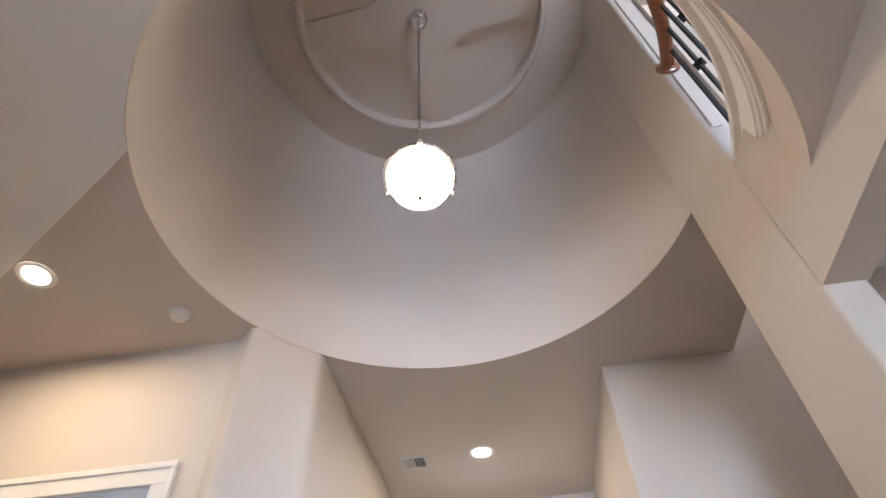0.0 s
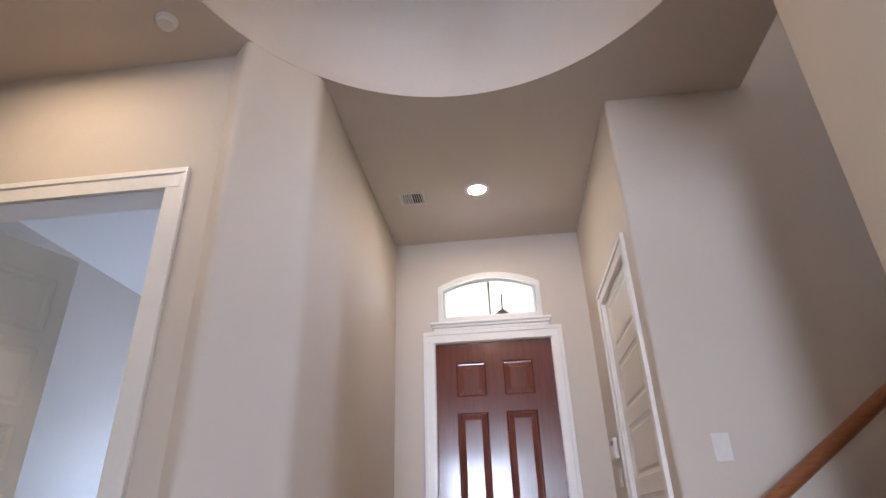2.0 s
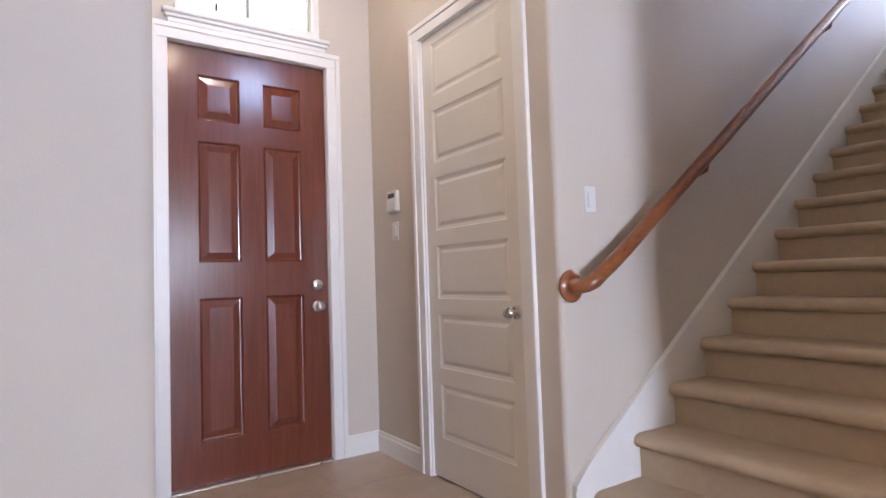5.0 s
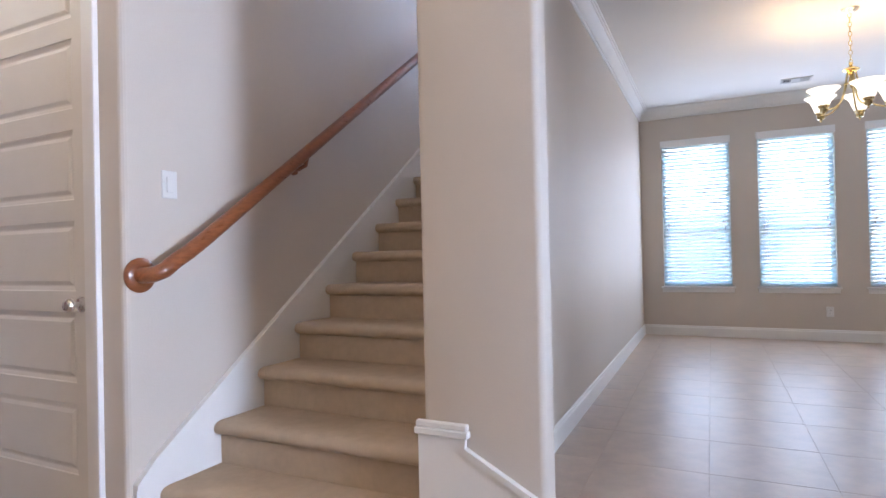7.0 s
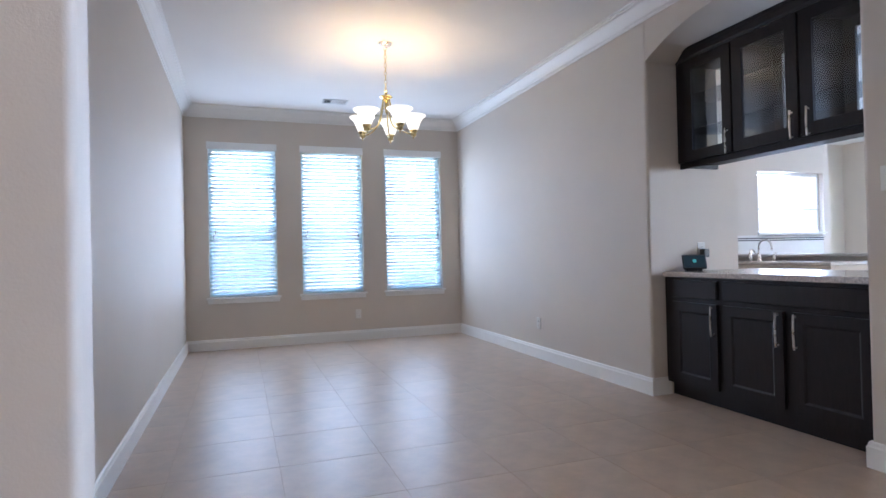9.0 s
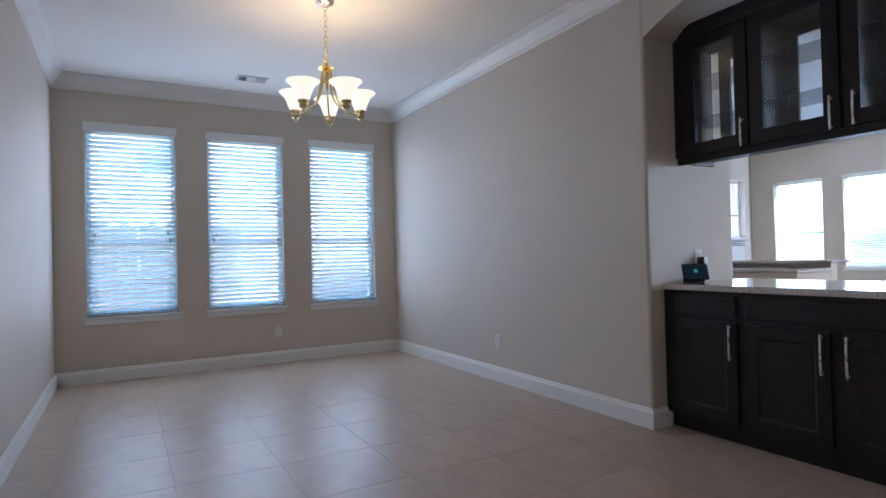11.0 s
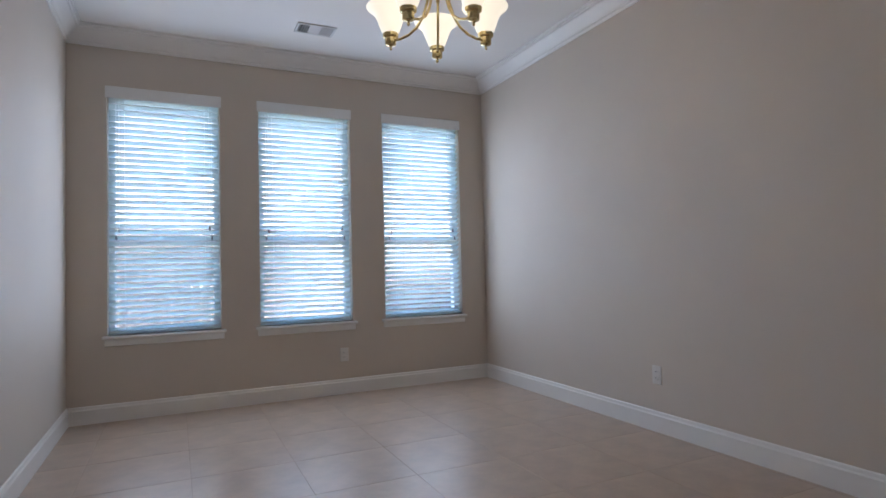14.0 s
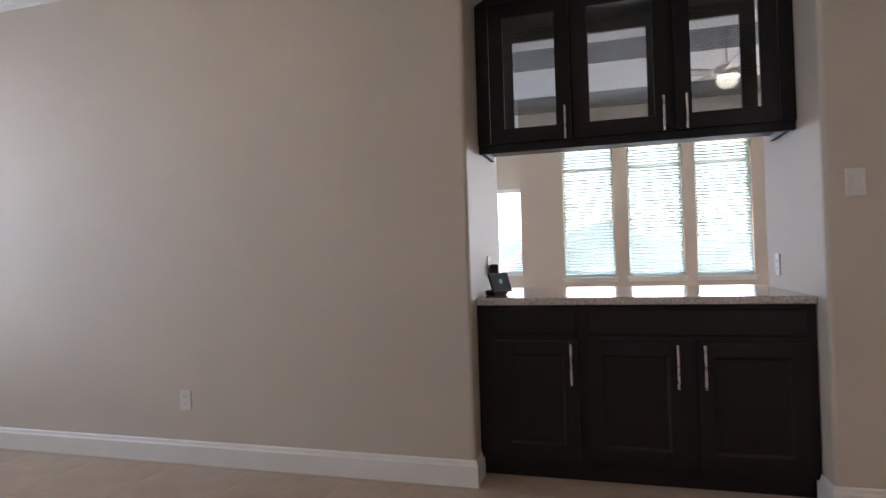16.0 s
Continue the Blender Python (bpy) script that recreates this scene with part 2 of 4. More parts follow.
def structure(name, bm, material, label, category, smooth=False):
    return tagged(part(name, bm, material, None, "", smooth), label, category, "", "structure")


def arc(cx, cz, w, rise, n=16):
    """Points of a segmental arch from its left spring to its right."""
    r = (w * w / 4 + rise * rise) / (2 * rise)
    half = math.asin(w / 2 / r)
    return [(cx + r * math.sin(-half + 2 * half * i / n), cz - (r - rise) + r * math.cos(-half + 2 * half * i / n)) for i in range(n + 1)]


# ---- plan ----
H_E = 3.33          # entry ceiling
H_D = 2.895         # dining ceiling
X_W, Y_N, Y_S = 6.31, -2.86, -6.30
CX, CY, R = -0.80, -3.015, 1.205
TOP = 5.48
PX0, PX1, PY = 0.365, 0.495, -3.172   # wall end beside the stairs

# floor
bm = bmesh.new()
box(bm, -5.2, 9.0, -17.0, 1.1, -0.20, -0.0009)
floor = structure("floor", bm, M_GROUT, "beige ceramic tile floor with thin grout joints", "floor")

# front wall with door and arched transom
bm = bmesh.new()
T = 0.16
box(bm, -1.75, -1.225, 0, T, -0.05, 6.0)
box(bm, -0.313, 0.2, 0, T, -0.05, 6.0)
box(bm, -1.225, -0.313, 0, T, 2.44, 2.606)
tl, tr_, ts = -1.148, -0.397, 2.90
box(bm, -1.225, tl, 0, T, 2.606, 6.0)
box(bm, tr_, -0.313, 0, T, 2.606, 6.0)
prism(bm, [(tl, 6.0)] + arc((tl + tr_) / 2, ts, tr_ - tl, 0.085) + [(tr_, 6.0)], "y", 0, T)
structure("wall_front", bm, M_WALL, "greige painted entry wall around the front door", "wall")

# entry left wall and the slanted return at the rotunda
bm = bmesh.new()
def on_circle(a0, a1, n):
    return [(CX + R * math.cos(radians(a0 + (a1 - a0) * i / n)), CY + R * math.sin(radians(a0 + (a1 - a0) * i / n))) for i in range(n + 1)]
RETURN = on_circle(128, 148, 6)
TIP = on_circle(202.5, 203, 1)[0]
def eased(p, q, s_, d, n=6):
    """The corner q between p and s_, rounded from d before it to d after it."""
    p, q, s_ = Vector(p), Vector(q), Vector(s_)
    a, b = q + (p - q).normalized() * d, q + (s_ - q).normalized() * d
    return [tuple((1 - u) ** 2 * a + 2 * u * (1 - u) * q + u * u * b) for u in [i / n for i in range(n + 1)]]
prism(bm, [(-1.54, 0.0)] + eased((-1.54, 0.0), RETURN[0], RETURN[1], 0.05) + RETURN[2:-2] + eased(RETURN[-2], RETURN[-1], (-1.93, -2.28), 0.045) + [(-1.93, -2.28), (-2.09, -2.28), (-2.09, -2.13), (-1.75, -2.13), (-1.75, 0.0)], "z", -0.05, H_E - 0.002)
structure("wall_entry_west", bm, M_WALL, "greige painted entry wall with a curved return", "wall", True)

# closet wall and stair wall
bm = bmesh.new()
box(bm, 0, 0.12, -0.62, 0.0, -0.05, 3.6)
box(bm, 0, 0.12, -1.64, -1.42, -0.05, 3.6, 0.02, 3, [(0, -1.64)])
box(bm, 0, 0.12, -1.42, -0.62, 2.45, 3.6)
structure("wall_closet", bm, M_WALL, "greige painted wall holding the closet door", "wall")
bm = bmesh.new()
box(bm, 0.12, 7.0, -1.64, -1.50, -0.05, 6.6)
box(bm, 0.12, 0.14, -1.5, 0.0, -0.05, 3.3)
structure("wall_stair_north", bm, M_WALL, "greige painted stairwell wall with the handrail", "wall")
bm = bmesh.new()
box(bm, PX1, 7.0, Y_N, -2.727, -0.05, 6.6)
structure("wall_stair_south", bm, M_WALL, "greige painted wall between stairs and dining room", "wall")

# pier between stairs and dining opening
bm = bmesh.new()
box(bm, PX0, PX1, PY, -2.73, -0.05, 6.0, 0.022, 4, [(PX0, PY), (PX0, -2.73), (PX1, PY)])
structure("wall_pier", bm, M_WALL, "greige painted pier with bullnose corners beside the stairs", "wall", True)
bm = bmesh.new()
box(bm, PX0, PX1, -6.30, PY, 2.45, 3.05)
structure("wall_header", bm, M_WALL, "greige painted header over the dining opening", "wall")

# dining walls
wins = [(-3.895, -3.115), (-4.965, -4.19), (-6.04, -5.265)]
WZ0, WZ1 = 0.62, 2.46
def wall_grid(bm, x0, x1, ys, zs, hole):
    """One closed wall across x, in cells between the given lines, left open where hole(y, z) holds at a cell's middle."""
    ys, zs = sorted(ys), sorted(zs)
    def solid(i, k):
        return 0 <= i < len(ys) - 1 and 0 <= k < len(zs) - 1 and not hole((ys[i] + ys[i + 1]) / 2, (zs[k] + zs[k + 1]) / 2)
    def quad(*pts):
        bm.faces.new([bm.verts.new(p) for p in pts])
    for i, (ya, yb) in enumerate(zip(ys, ys[1:])):
        for k, (za, zb) in enumerate(zip(zs, zs[1:])):
            if not solid(i, k):
                continue
            for x in (x0, x1):
                quad((x, ya, za), (x, yb, za), (x, yb, zb), (x, ya, zb))
            for step, y in ((-1, ya), (1, yb)):
                if not solid(i + step, k):
                    quad((x0, y, za), (x1, y, za), (x1, y, zb), (x0, y, zb))
            for step, z in ((-1, za), (1, zb)):
                if not solid(i, k + step):
                    quad((x0, ya, z), (x1, ya, z), (x1, yb, z), (x0, yb, z))
    bmesh.ops.remove_doubles(bm, verts=bm.verts, dist=1e-5)
    return bm
bm = wall_grid(bmesh.new(), X_W, X_W + 0.16, [Y_N + 0.1, -7.1] + [v for w in wins for v in w], [-0.05, WZ0, WZ1, 3.2],
               lambda y, z: WZ0 < z < WZ1 and any(w[0] < y < w[1] for w in wins))
structure("wall_dining_east", bm, M_WALL, "greige painted dining wall with three tall windows", "wall")

NX0, NX1, NY = 0.975, 2.495, -7.13
bm = bmesh.new()
box(bm, NX1, X_W, Y_S - 0.85, Y_S, -0.05, 3.2, 0.02, 3, [(NX1, Y_S)])
box(bm, PX1, NX0, Y_S - 0.85, Y_S, -0.05, 3.4, 0.02, 3, [(NX0, Y_S), (PX1, Y_S)])
box(bm, -2.2, -1.9, Y_S - 0.85, Y_S, -0.05, 3.4)
box(bm, -1.9, PX1, Y_S - 0.85, Y_S, 2.9, 3.4)
prism(bm, [(NX0, 3.2)] + arc((NX0 + NX1) / 2, 2.46, NX1 - NX0, 0.18) + [(NX1, 3.2)], "y", Y_S - 0.85, Y_S)
structure("wall_dining_south", bm, M_WALL, "greige painted dining wall with an arched serving niche", "wall")

# foyer west pier, south close, alcove walls
bm = bmesh.new()
box(bm, -4.25, -4.1, -6.5, -2.1, -0.05, 3.4)
box(bm, -4.1, -2.2, -6.45, -6.3, -0.05, 3.4)
structure("wall_foyer_west", bm, M_WALL, "greige painted foyer side walls", "wall")
bm = bmesh.new()
box(bm, -4.1, -3.24, -2.28, -2.13, -0.05, 3.4)
box(bm, -3.24, -2.15, -2.28, -2.13, 2.55, 3.4)
box(bm, -2.15, -2.09, -2.28, -2.13, -0.05, 3.4)
structure("wall_alcove", bm, M_WALL, "greige painted alcove wall around a cased doorway", "wall")
# study beyond the alcove doorway
bm = bmesh.new()
box(bm, -3.9, -3.75, -2.13, 0.9, -0.05, 3.1)
box(bm, -1.9, -1.75, -2.13, 1.0, -0.05, 3.1)
box(bm, -3.9, -3.1, 0.9, 1.05, -0.05, 3.1)
box(bm, -2.6, -1.75, 0.9, 1.05, -0.05, 3.1)
box(bm, -3.1, -2.6, 0.9, 1.05, -0.05, 0.9)
box(bm, -3.1, -2.6, 0.9, 1.05, 2.0, 3.1)
structure("wall_study", bm, M_WALL, "pale walls of the study behind the doorway", "wall")
bm = bmesh.new()
box(bm, -3.9, -1.75, -2.13, 1.05, 3.0, 3.1)
structure("ceiling_study", bm, M_CEIL, "painted study ceiling", "ceiling")

# ceilings
bm = bmesh.new()
box(bm, -1.75, 0.12, -1.783, 0.05, H_E, H_E + 0.1)
box(bm, 0.12, 0.76, -1.783, -1.64, H_E, H_E + 0.1)
box(bm, 0.432, 0.76, -2.72, -1.783, H_E, H_E + 0.1)
def tip_line(x):
    return TIP[1] + 0.004 + (TIP[0] - x) / (4.1 + TIP[0]) * (-2.215 - TIP[1])
prism(bm, [(-2.032, -2.13), (-4.1, -2.13), (-4.1, tip_line(-4.1)), (-2.032, tip_line(-2.032))], "z", H_E, H_E + 0.1)
N = 96
OVER0, OVER1 = radians(-62), radians(-8)
def square_pt(a, half, clip=True):
    c, s = math.cos(a), math.sin(a)
    k = half / max(abs(c), abs(s))
    return Vector((CX + k * c, max(CY + k * s, tip_line(CX + k * c)) if clip and c < -0.7 else CY + k * s, H_E))
for i in range(N):
    a, b = 2 * math.pi * i / N - math.pi, 2 * math.pi * (i + 1) / N - math.pi
    if a >= radians(-158.6) and b <= OVER1 + 0.01:
        continue
    bm.faces.new([bm.verts.new(p) for p in (Vector((CX + R * math.cos(a), CY + R * math.sin(a), H_E)), Vector((CX + R * math.cos(b), CY + R * math.sin(b), H_E)), square_pt(b, 1.232), square_pt(a, 1.232))])
flat = bm
bm = bmesh.new()
ZS = H_E - 0.012
for i in range(N):
    a, b = 2 * math.pi * i / N - math.pi, 2 * math.pi * (i + 1) / N - math.pi
    if a >= radians(-158.6) and b <= OVER0 + 0.01:
        bm.faces.new([bm.verts.new((p[0], p[1], ZS)) for p in ((CX + R * math.cos(a), CY + R * math.sin(a)), (CX + R * math.cos(b), CY + R * math.sin(b)), square_pt(b, 1.232, False), square_pt(a, 1.232, False))])
prism(bm, [TIP, (-2.032, tip_line(-2.032)), (-4.1, tip_line(-4.1)), (-4.1, -6.3), (-2.032, -6.3), (-2.032, CY - 1.232 * math.tan(radians(22.5)))], "z", ZS, H_E + 0.09)
box(bm, -2.032, 0.43, -6.3, -4.247, ZS, H_E + 0.09)
# Brighter light on this ceiling is put into a paler paint than the entry's.
structure("ceiling_foyer", bm, M_CEIL, "flat foyer ceiling beside the round opening, coloured paler for brighter light", "ceiling")
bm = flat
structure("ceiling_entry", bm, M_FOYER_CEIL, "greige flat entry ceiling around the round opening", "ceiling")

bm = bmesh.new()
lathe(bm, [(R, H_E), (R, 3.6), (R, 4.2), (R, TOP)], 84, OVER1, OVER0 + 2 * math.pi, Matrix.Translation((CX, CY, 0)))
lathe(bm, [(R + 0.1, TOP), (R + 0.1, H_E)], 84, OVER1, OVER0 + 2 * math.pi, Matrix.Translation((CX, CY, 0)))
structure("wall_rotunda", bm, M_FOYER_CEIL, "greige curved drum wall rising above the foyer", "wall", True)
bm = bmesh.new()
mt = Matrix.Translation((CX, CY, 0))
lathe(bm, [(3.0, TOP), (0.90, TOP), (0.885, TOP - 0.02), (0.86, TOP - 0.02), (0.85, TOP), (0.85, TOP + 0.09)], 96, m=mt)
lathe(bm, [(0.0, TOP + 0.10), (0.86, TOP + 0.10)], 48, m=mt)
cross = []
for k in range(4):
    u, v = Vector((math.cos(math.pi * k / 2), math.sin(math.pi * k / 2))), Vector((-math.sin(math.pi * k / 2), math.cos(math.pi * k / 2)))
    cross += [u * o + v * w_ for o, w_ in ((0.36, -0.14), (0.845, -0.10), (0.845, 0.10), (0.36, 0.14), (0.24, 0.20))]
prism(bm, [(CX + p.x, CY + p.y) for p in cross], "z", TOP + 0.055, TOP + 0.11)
# Unseen slab added above to keep sky light out of the ring's gaps.
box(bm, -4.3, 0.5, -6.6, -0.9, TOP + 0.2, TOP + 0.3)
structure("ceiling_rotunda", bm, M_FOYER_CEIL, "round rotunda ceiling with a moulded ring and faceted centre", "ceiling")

bm = bmesh.new()
box(bm, PX1, X_W + 0.1, Y_S - 0.1, Y_N + 0.05, H_D, H_D + 0.12)
structure("ceiling_dining", bm, M_CEIL, "white painted dining ceiling", "ceiling")

# upper storey round the stairwell and overlook
bm = bmesh.new()
box(bm, 0.12, 7.1, -1.5, -1.45, 3.4, 6.7)
box(bm, 7.0, 7.15, -2.8, -1.5, 5.8, 6.7)
box(bm, 7.0, 7.15, -2.8, -1.5, 3.4, 4.3)
box(bm, 2.6, 2.7, -6.4, -2.8, 3.1, 6.7)
box(bm, -0.55, 0.7, -6.5, -6.4, 3.1, 6.7)
box(bm, -0.65, -0.55, -6.5, -4.05, 3.43, 6.7)
box(bm, 2.3, 2.7, -6.5, -6.4, 3.1, 6.7)
box(bm, 0.7, 2.3, -6.5, -6.4, 3.1, 4.2)
box(bm, 0.7, 2.3, -6.5, -6.4, 4.8, 6.7)
structure("wall_upper_hall", bm, M_WALL, "painted upper hall walls", "wall")
bm = bmesh.new()
box(bm, -0.65, 7.1, -6.5, -1.4, 5.9, 6.0)
structure("ceiling_upper", bm, M_CEIL, "white upper hall ceiling", "ceiling")
bm = bmesh.new()
box(bm, PX1 + 0.01, 2.7, -6.4, -2.8, 3.05, 3.15)
box(bm, 5.2, 7.1, -2.75, -1.6, 3.30, 3.42)
structure("floor_upper", bm, M_CARPET, "carpeted upper hall floor", "floor")

# overlook balcony edge
bm = bmesh.new()
pts = [(CX + 1.24 * math.cos(OVER0 + (OVER1 - OVER0) * i / 24), CY + 1.24 * math.sin(OVER0 + (OVER1 - OVER0) * i / 24)) for i in range(25)]
prism(bm, pts + [(0.9, pts[-1][1]), (0.9, pts[0][1])], "z", 2.66, 3.06)
structure("balcony_edge", bm, M_WALL, "curved greige edge of the upper overlook", "balcony", True)
bm = bmesh.new()
lathe(bm, [(1.245, 2.905), (1.228, 2.905), (1.224, 2.916), (1.228, 2.927), (1.220, 2.930), (1.215, 2.942), (1.220, 2.954), (1.212, 2.958), (1.208, 3.070), (1.186, 3.078), (1.182, 3.10), (1.28, 3.10), (1.28, 2.905), (1.245, 2.905)], 40, OVER0, OVER1, mt)
structure("trim_balcony", bm, M_TRIM, "cream moulding along the overlook edge", "trim", True)
rail = thing("balcony_railing", (CX, CY, 3.10), "stained wood handrail on black iron balusters at the overlook", "railing")
hp = [(1.21 * math.cos(OVER0 + (radians(-7.5) - OVER0) * i / 20), 1.21 * math.sin(OVER0 + (radians(-7.5) - OVER0) * i / 20), 0.78) for i in range(21)]
part("handrail", tube(bmesh.new(), hp, 0.032, 12), M_OAK, rail, "reddish stained wooden handrail", True)
part("rosette", lathe(bmesh.new(), [(0, 0), (0.055, 0), (0.055, 0.012), (0.04, 0.02), (0, 0.02)], 20, m=Matrix.Translation(hp[-1]) @ pose(0, 0, 0, 90, 0, -7.5)), M_OAK, rail, "", True)
for i in range(9):
    a = radians(-12 - 5.2 * i)
    bm = bmesh.new()
    x, y = 1.225 * math.cos(a), 1.225 * math.sin(a)
    box(bm, x - 0.007, x + 0.007, y - 0.007, y + 0.007, 0, 0.76)
    if i % 2:
        bmesh.ops.create_uvsphere(bm, u_segments=4, v_segments=2, radius=0.03, matrix=Matrix.Translation((x, y, 0.38)))
    part("baluster", bm, M_IRON, rail)

# ---- trim ----
BASE = [(0, 0), (0.016, 0), (0.016, 0.100), (0.011, 0.108), (0.009, 0.122), (0.004, 0.128), (0, 0.128)]
def baseboard(path, label="white painted baseboard"):
    bm = sweep(bmesh.new(), BASE, path)
    return structure("baseboard", bm, M_TRIM, label, "baseboard")
baseboard([(PX1, Y_N, 1, -1, 0), (X_W, Y_N, -1, -1, 0), (X_W, Y_S, -1, 1, 0), (NX1, Y_S, -1, 1, 0), (NX1, Y_S - 0.16, -1, 0, 0)])
baseboard([(NX0, Y_S - 0.16, 1, 0, 0), (NX0, Y_S, 1, 1, 0), (PX1, Y_S, -1, 1, 0), (PX1, Y_S - 0.85, -1, 0, 0)])
baseboard([(0.0, -0.53, -1, 0, 0), (0.0, 0.0, -1, -1, 0), (-0.225, 0.0, 0, -1, 0)])
def inward(p):
    return (p[0], p[1], (CX - p[0]) / R, (CY - p[1]) / R, 0)
baseboard([(-1.315, 0.0, 0, -1, 0), (-1.54, 0.0, 1, -1, 0)] + [inward(p) for p in RETURN])
baseboard([(PX1, Y_N, 1, -1, 0), (PX1, PY, 1, -1, 0), (PX0, PY, -1, -1, 0)])
# tall plinth where the stair skirt ends on the pier
bm = bmesh.new()
prism(bm, [(-2.715, 0), (-2.715, 0.48), (-2.895, 0.48), (-2.895, 0.43), (PY, 0.282), (PY, 0)], "x", 0.347, 0.367)
prism(bm, [(-2.895, 0.43), (PY - 0.002, 0.281), (PY - 0.002, 0.258), (-2.895, 0.407)], "x", 0.340, 0.366)
box(bm, 0.336, 0.366, -2.910, -2.703, 0.463, 0.488, 0.004)
box(bm, 0.341, 0.366, -2.905, -2.708, 0.488, 0.510, 0.004)
structure("trim_plinth", bm, M_TRIM, "tall white plinth block at the stair foot", "trim")
CROWN = [(0, 0), (0, -0.136), (0.010, -0.136), (0.014, -0.130), (0.014, -0.116), (0.022, -0.112), (0.026, -0.100), (0.040, -0.082), (0.060, -0.058), (0.074, -0.036), (0.080, -0.032), (0.088, -0.032), (0.092, -0.020), (0.104, -0.016), (0.104, 0.0)]
bm = sweep(bmesh.new(), CROWN, [(PX1, Y_S, 1, 1, H_D), (NX0, Y_S, 0, 1, H_D), (X_W, Y_S, -1, 1, H_D), (X_W, Y_N, -1, -1, H_D), (PX1, Y_N, 1, -1, H_D), (PX1, Y_S, 1, 1, H_D)])
structure("crown_moulding", bm, M_TRIM, "white crown moulding around the dining ceiling", "moulding", True)

def casing(name, plane, at, sign, a, b, top, label, w=0.088, bottom=0.0):
    """Flat casing with a raised outer edge round an opening a..b in a wall plane."""
    bm = bmesh.new()
    def slab(u0, u1, z0, z1, d0, d1):
        lo, hi = sorted((at + sign * d0, at + sign * d1))
        if plane == "y":
            box(bm, u0, u1, lo, hi, z0, z1, 0.003)
        else:
            box(bm, lo, hi, u0, u1, z0, z1, 0.003)
    for u0, u1, o0, o1 in ((a - w, a, a - w, a - w + 0.03), (b, b + w, b + w - 0.03, b + w)):
        slab(max(u0, a - w + 0.004), min(u1, b + w - 0.004), bottom, top, -0.002, 0.014)
        slab(o0, o1, bottom, top + w - 0.03, -0.002, 0.022)
    slab(a - w + 0.004, b + w - 0.004, top, top + w - 0.004, -0.003, 0.014)
    slab(a - w, b + w, top + w - 0.03, top + w, -0.002, 0.022)
    slab(a, a + 0.004, bottom, top, -0.15, 0.0)
    slab(b - 0.004, b, bottom, top, -0.15, 0.0)
    slab(a + 0.004, b - 0.004, top - 0.004, top, -0.15, 0.0)
    return structure(name, bm, M_TRIM, label, "trim")
casing("trim_front_door", "y", 0.0, -1, -1.225, -0.313, 2.44, "white casing around the front door")
bm = bmesh.new()
box(bm, -1.225, -0.320, -0.022, 0, 2.526, 2.556, 0.004)
box(bm, -1.238, -0.307, -0.034, 0, 2.556, 2.578, 0.005)
box(bm, -1.252, -0.293, -0.046, 0, 2.578, 2.602, 0.006)
structure("trim_transom_sill", bm, M_TRIM, "white moulded sill between door and transom", "trim")
casing("trim_closet", "x", 0.0, -1, -1.42, -0.62, 2.45, "white casing around the closet door")
casing("trim_study_door", "y", -2.28, -1, -3.24, -2.15, 2.55, "white casing around the study doorway", 0.10)
# transom window
tw = tagged(thing("window_transom", (0, 0, 0), "arched transom window with one vertical muntin", "window", "", "structure"))
def arch_frame(x0, x1, z0, zs, rise, w):
    outer = [(x1, z0), (x0, z0)] + arc((x0 + x1) / 2, zs, x1 - x0, rise)
    inner = [(x1 - w, z0 + w), (x0 + w, z0 + w)] + arc((x0 + x1) / 2, zs, x1 - x0 - 2 * w, rise * 0.9 if w > 0 else rise)
    inner = [(x, z - (w * 0.9 if i > 1 else 0)) for i, (x, z) in enumerate(inner)]
    return outer, inner
def ring_prism(bm, outer, inner, axis, a, b):
    n = len(outer)
    def at(p, c):
        return Vector((p[0], c, p[1])) if axis == "y" else Vector((c, p[0], p[1]))
    v = [[bm.verts.new(at(p, c)) for p in poly] for poly in (outer, inner) for c in (a, b)]
    for i in range(n):
        j = (i + 1) % n
        for s, t in ((0, 1), (2, 3), (0, 2), (1, 3)):
            bm.faces.new((v[s][i], v[s][j], v[t][j], v[t][i]))
    return bm
o, i_ = arch_frame(tl - 0.038, tr_ + 0.038, 2.604, 2.905, 0.108, 0.040)
part("casing", ring_prism(bmesh.new(), o, i_, "y", -0.022, 0.004), M_TRIM, tw)
o, i_ = arch_frame(tl + 0.002, tr_ - 0.002, 2.612, 2.892, 0.088, 0.016)
part("window_frame", ring_prism(bmesh.new(), o, i_, "y", 0.045, 0.085), M_VINYL, tw)
part("muntin", B((tl + tr_) / 2 - 0.008, (tl + tr_) / 2 + 0.008, 0.058, 0.076, 2.62, 2.965), M_GREY, tw)
gm = bmesh.new()
prism(gm, [(tr_ - 0.012, 2.62), (tl + 0.012, 2.62)] + arc((tl + tr_) / 2, 2.885, tr_ - tl - 0.024, 0.084), "y", 0.063, 0.067)
pane = part("pane", gm, M_GLASS, tw)
pane.visible_shadow = False

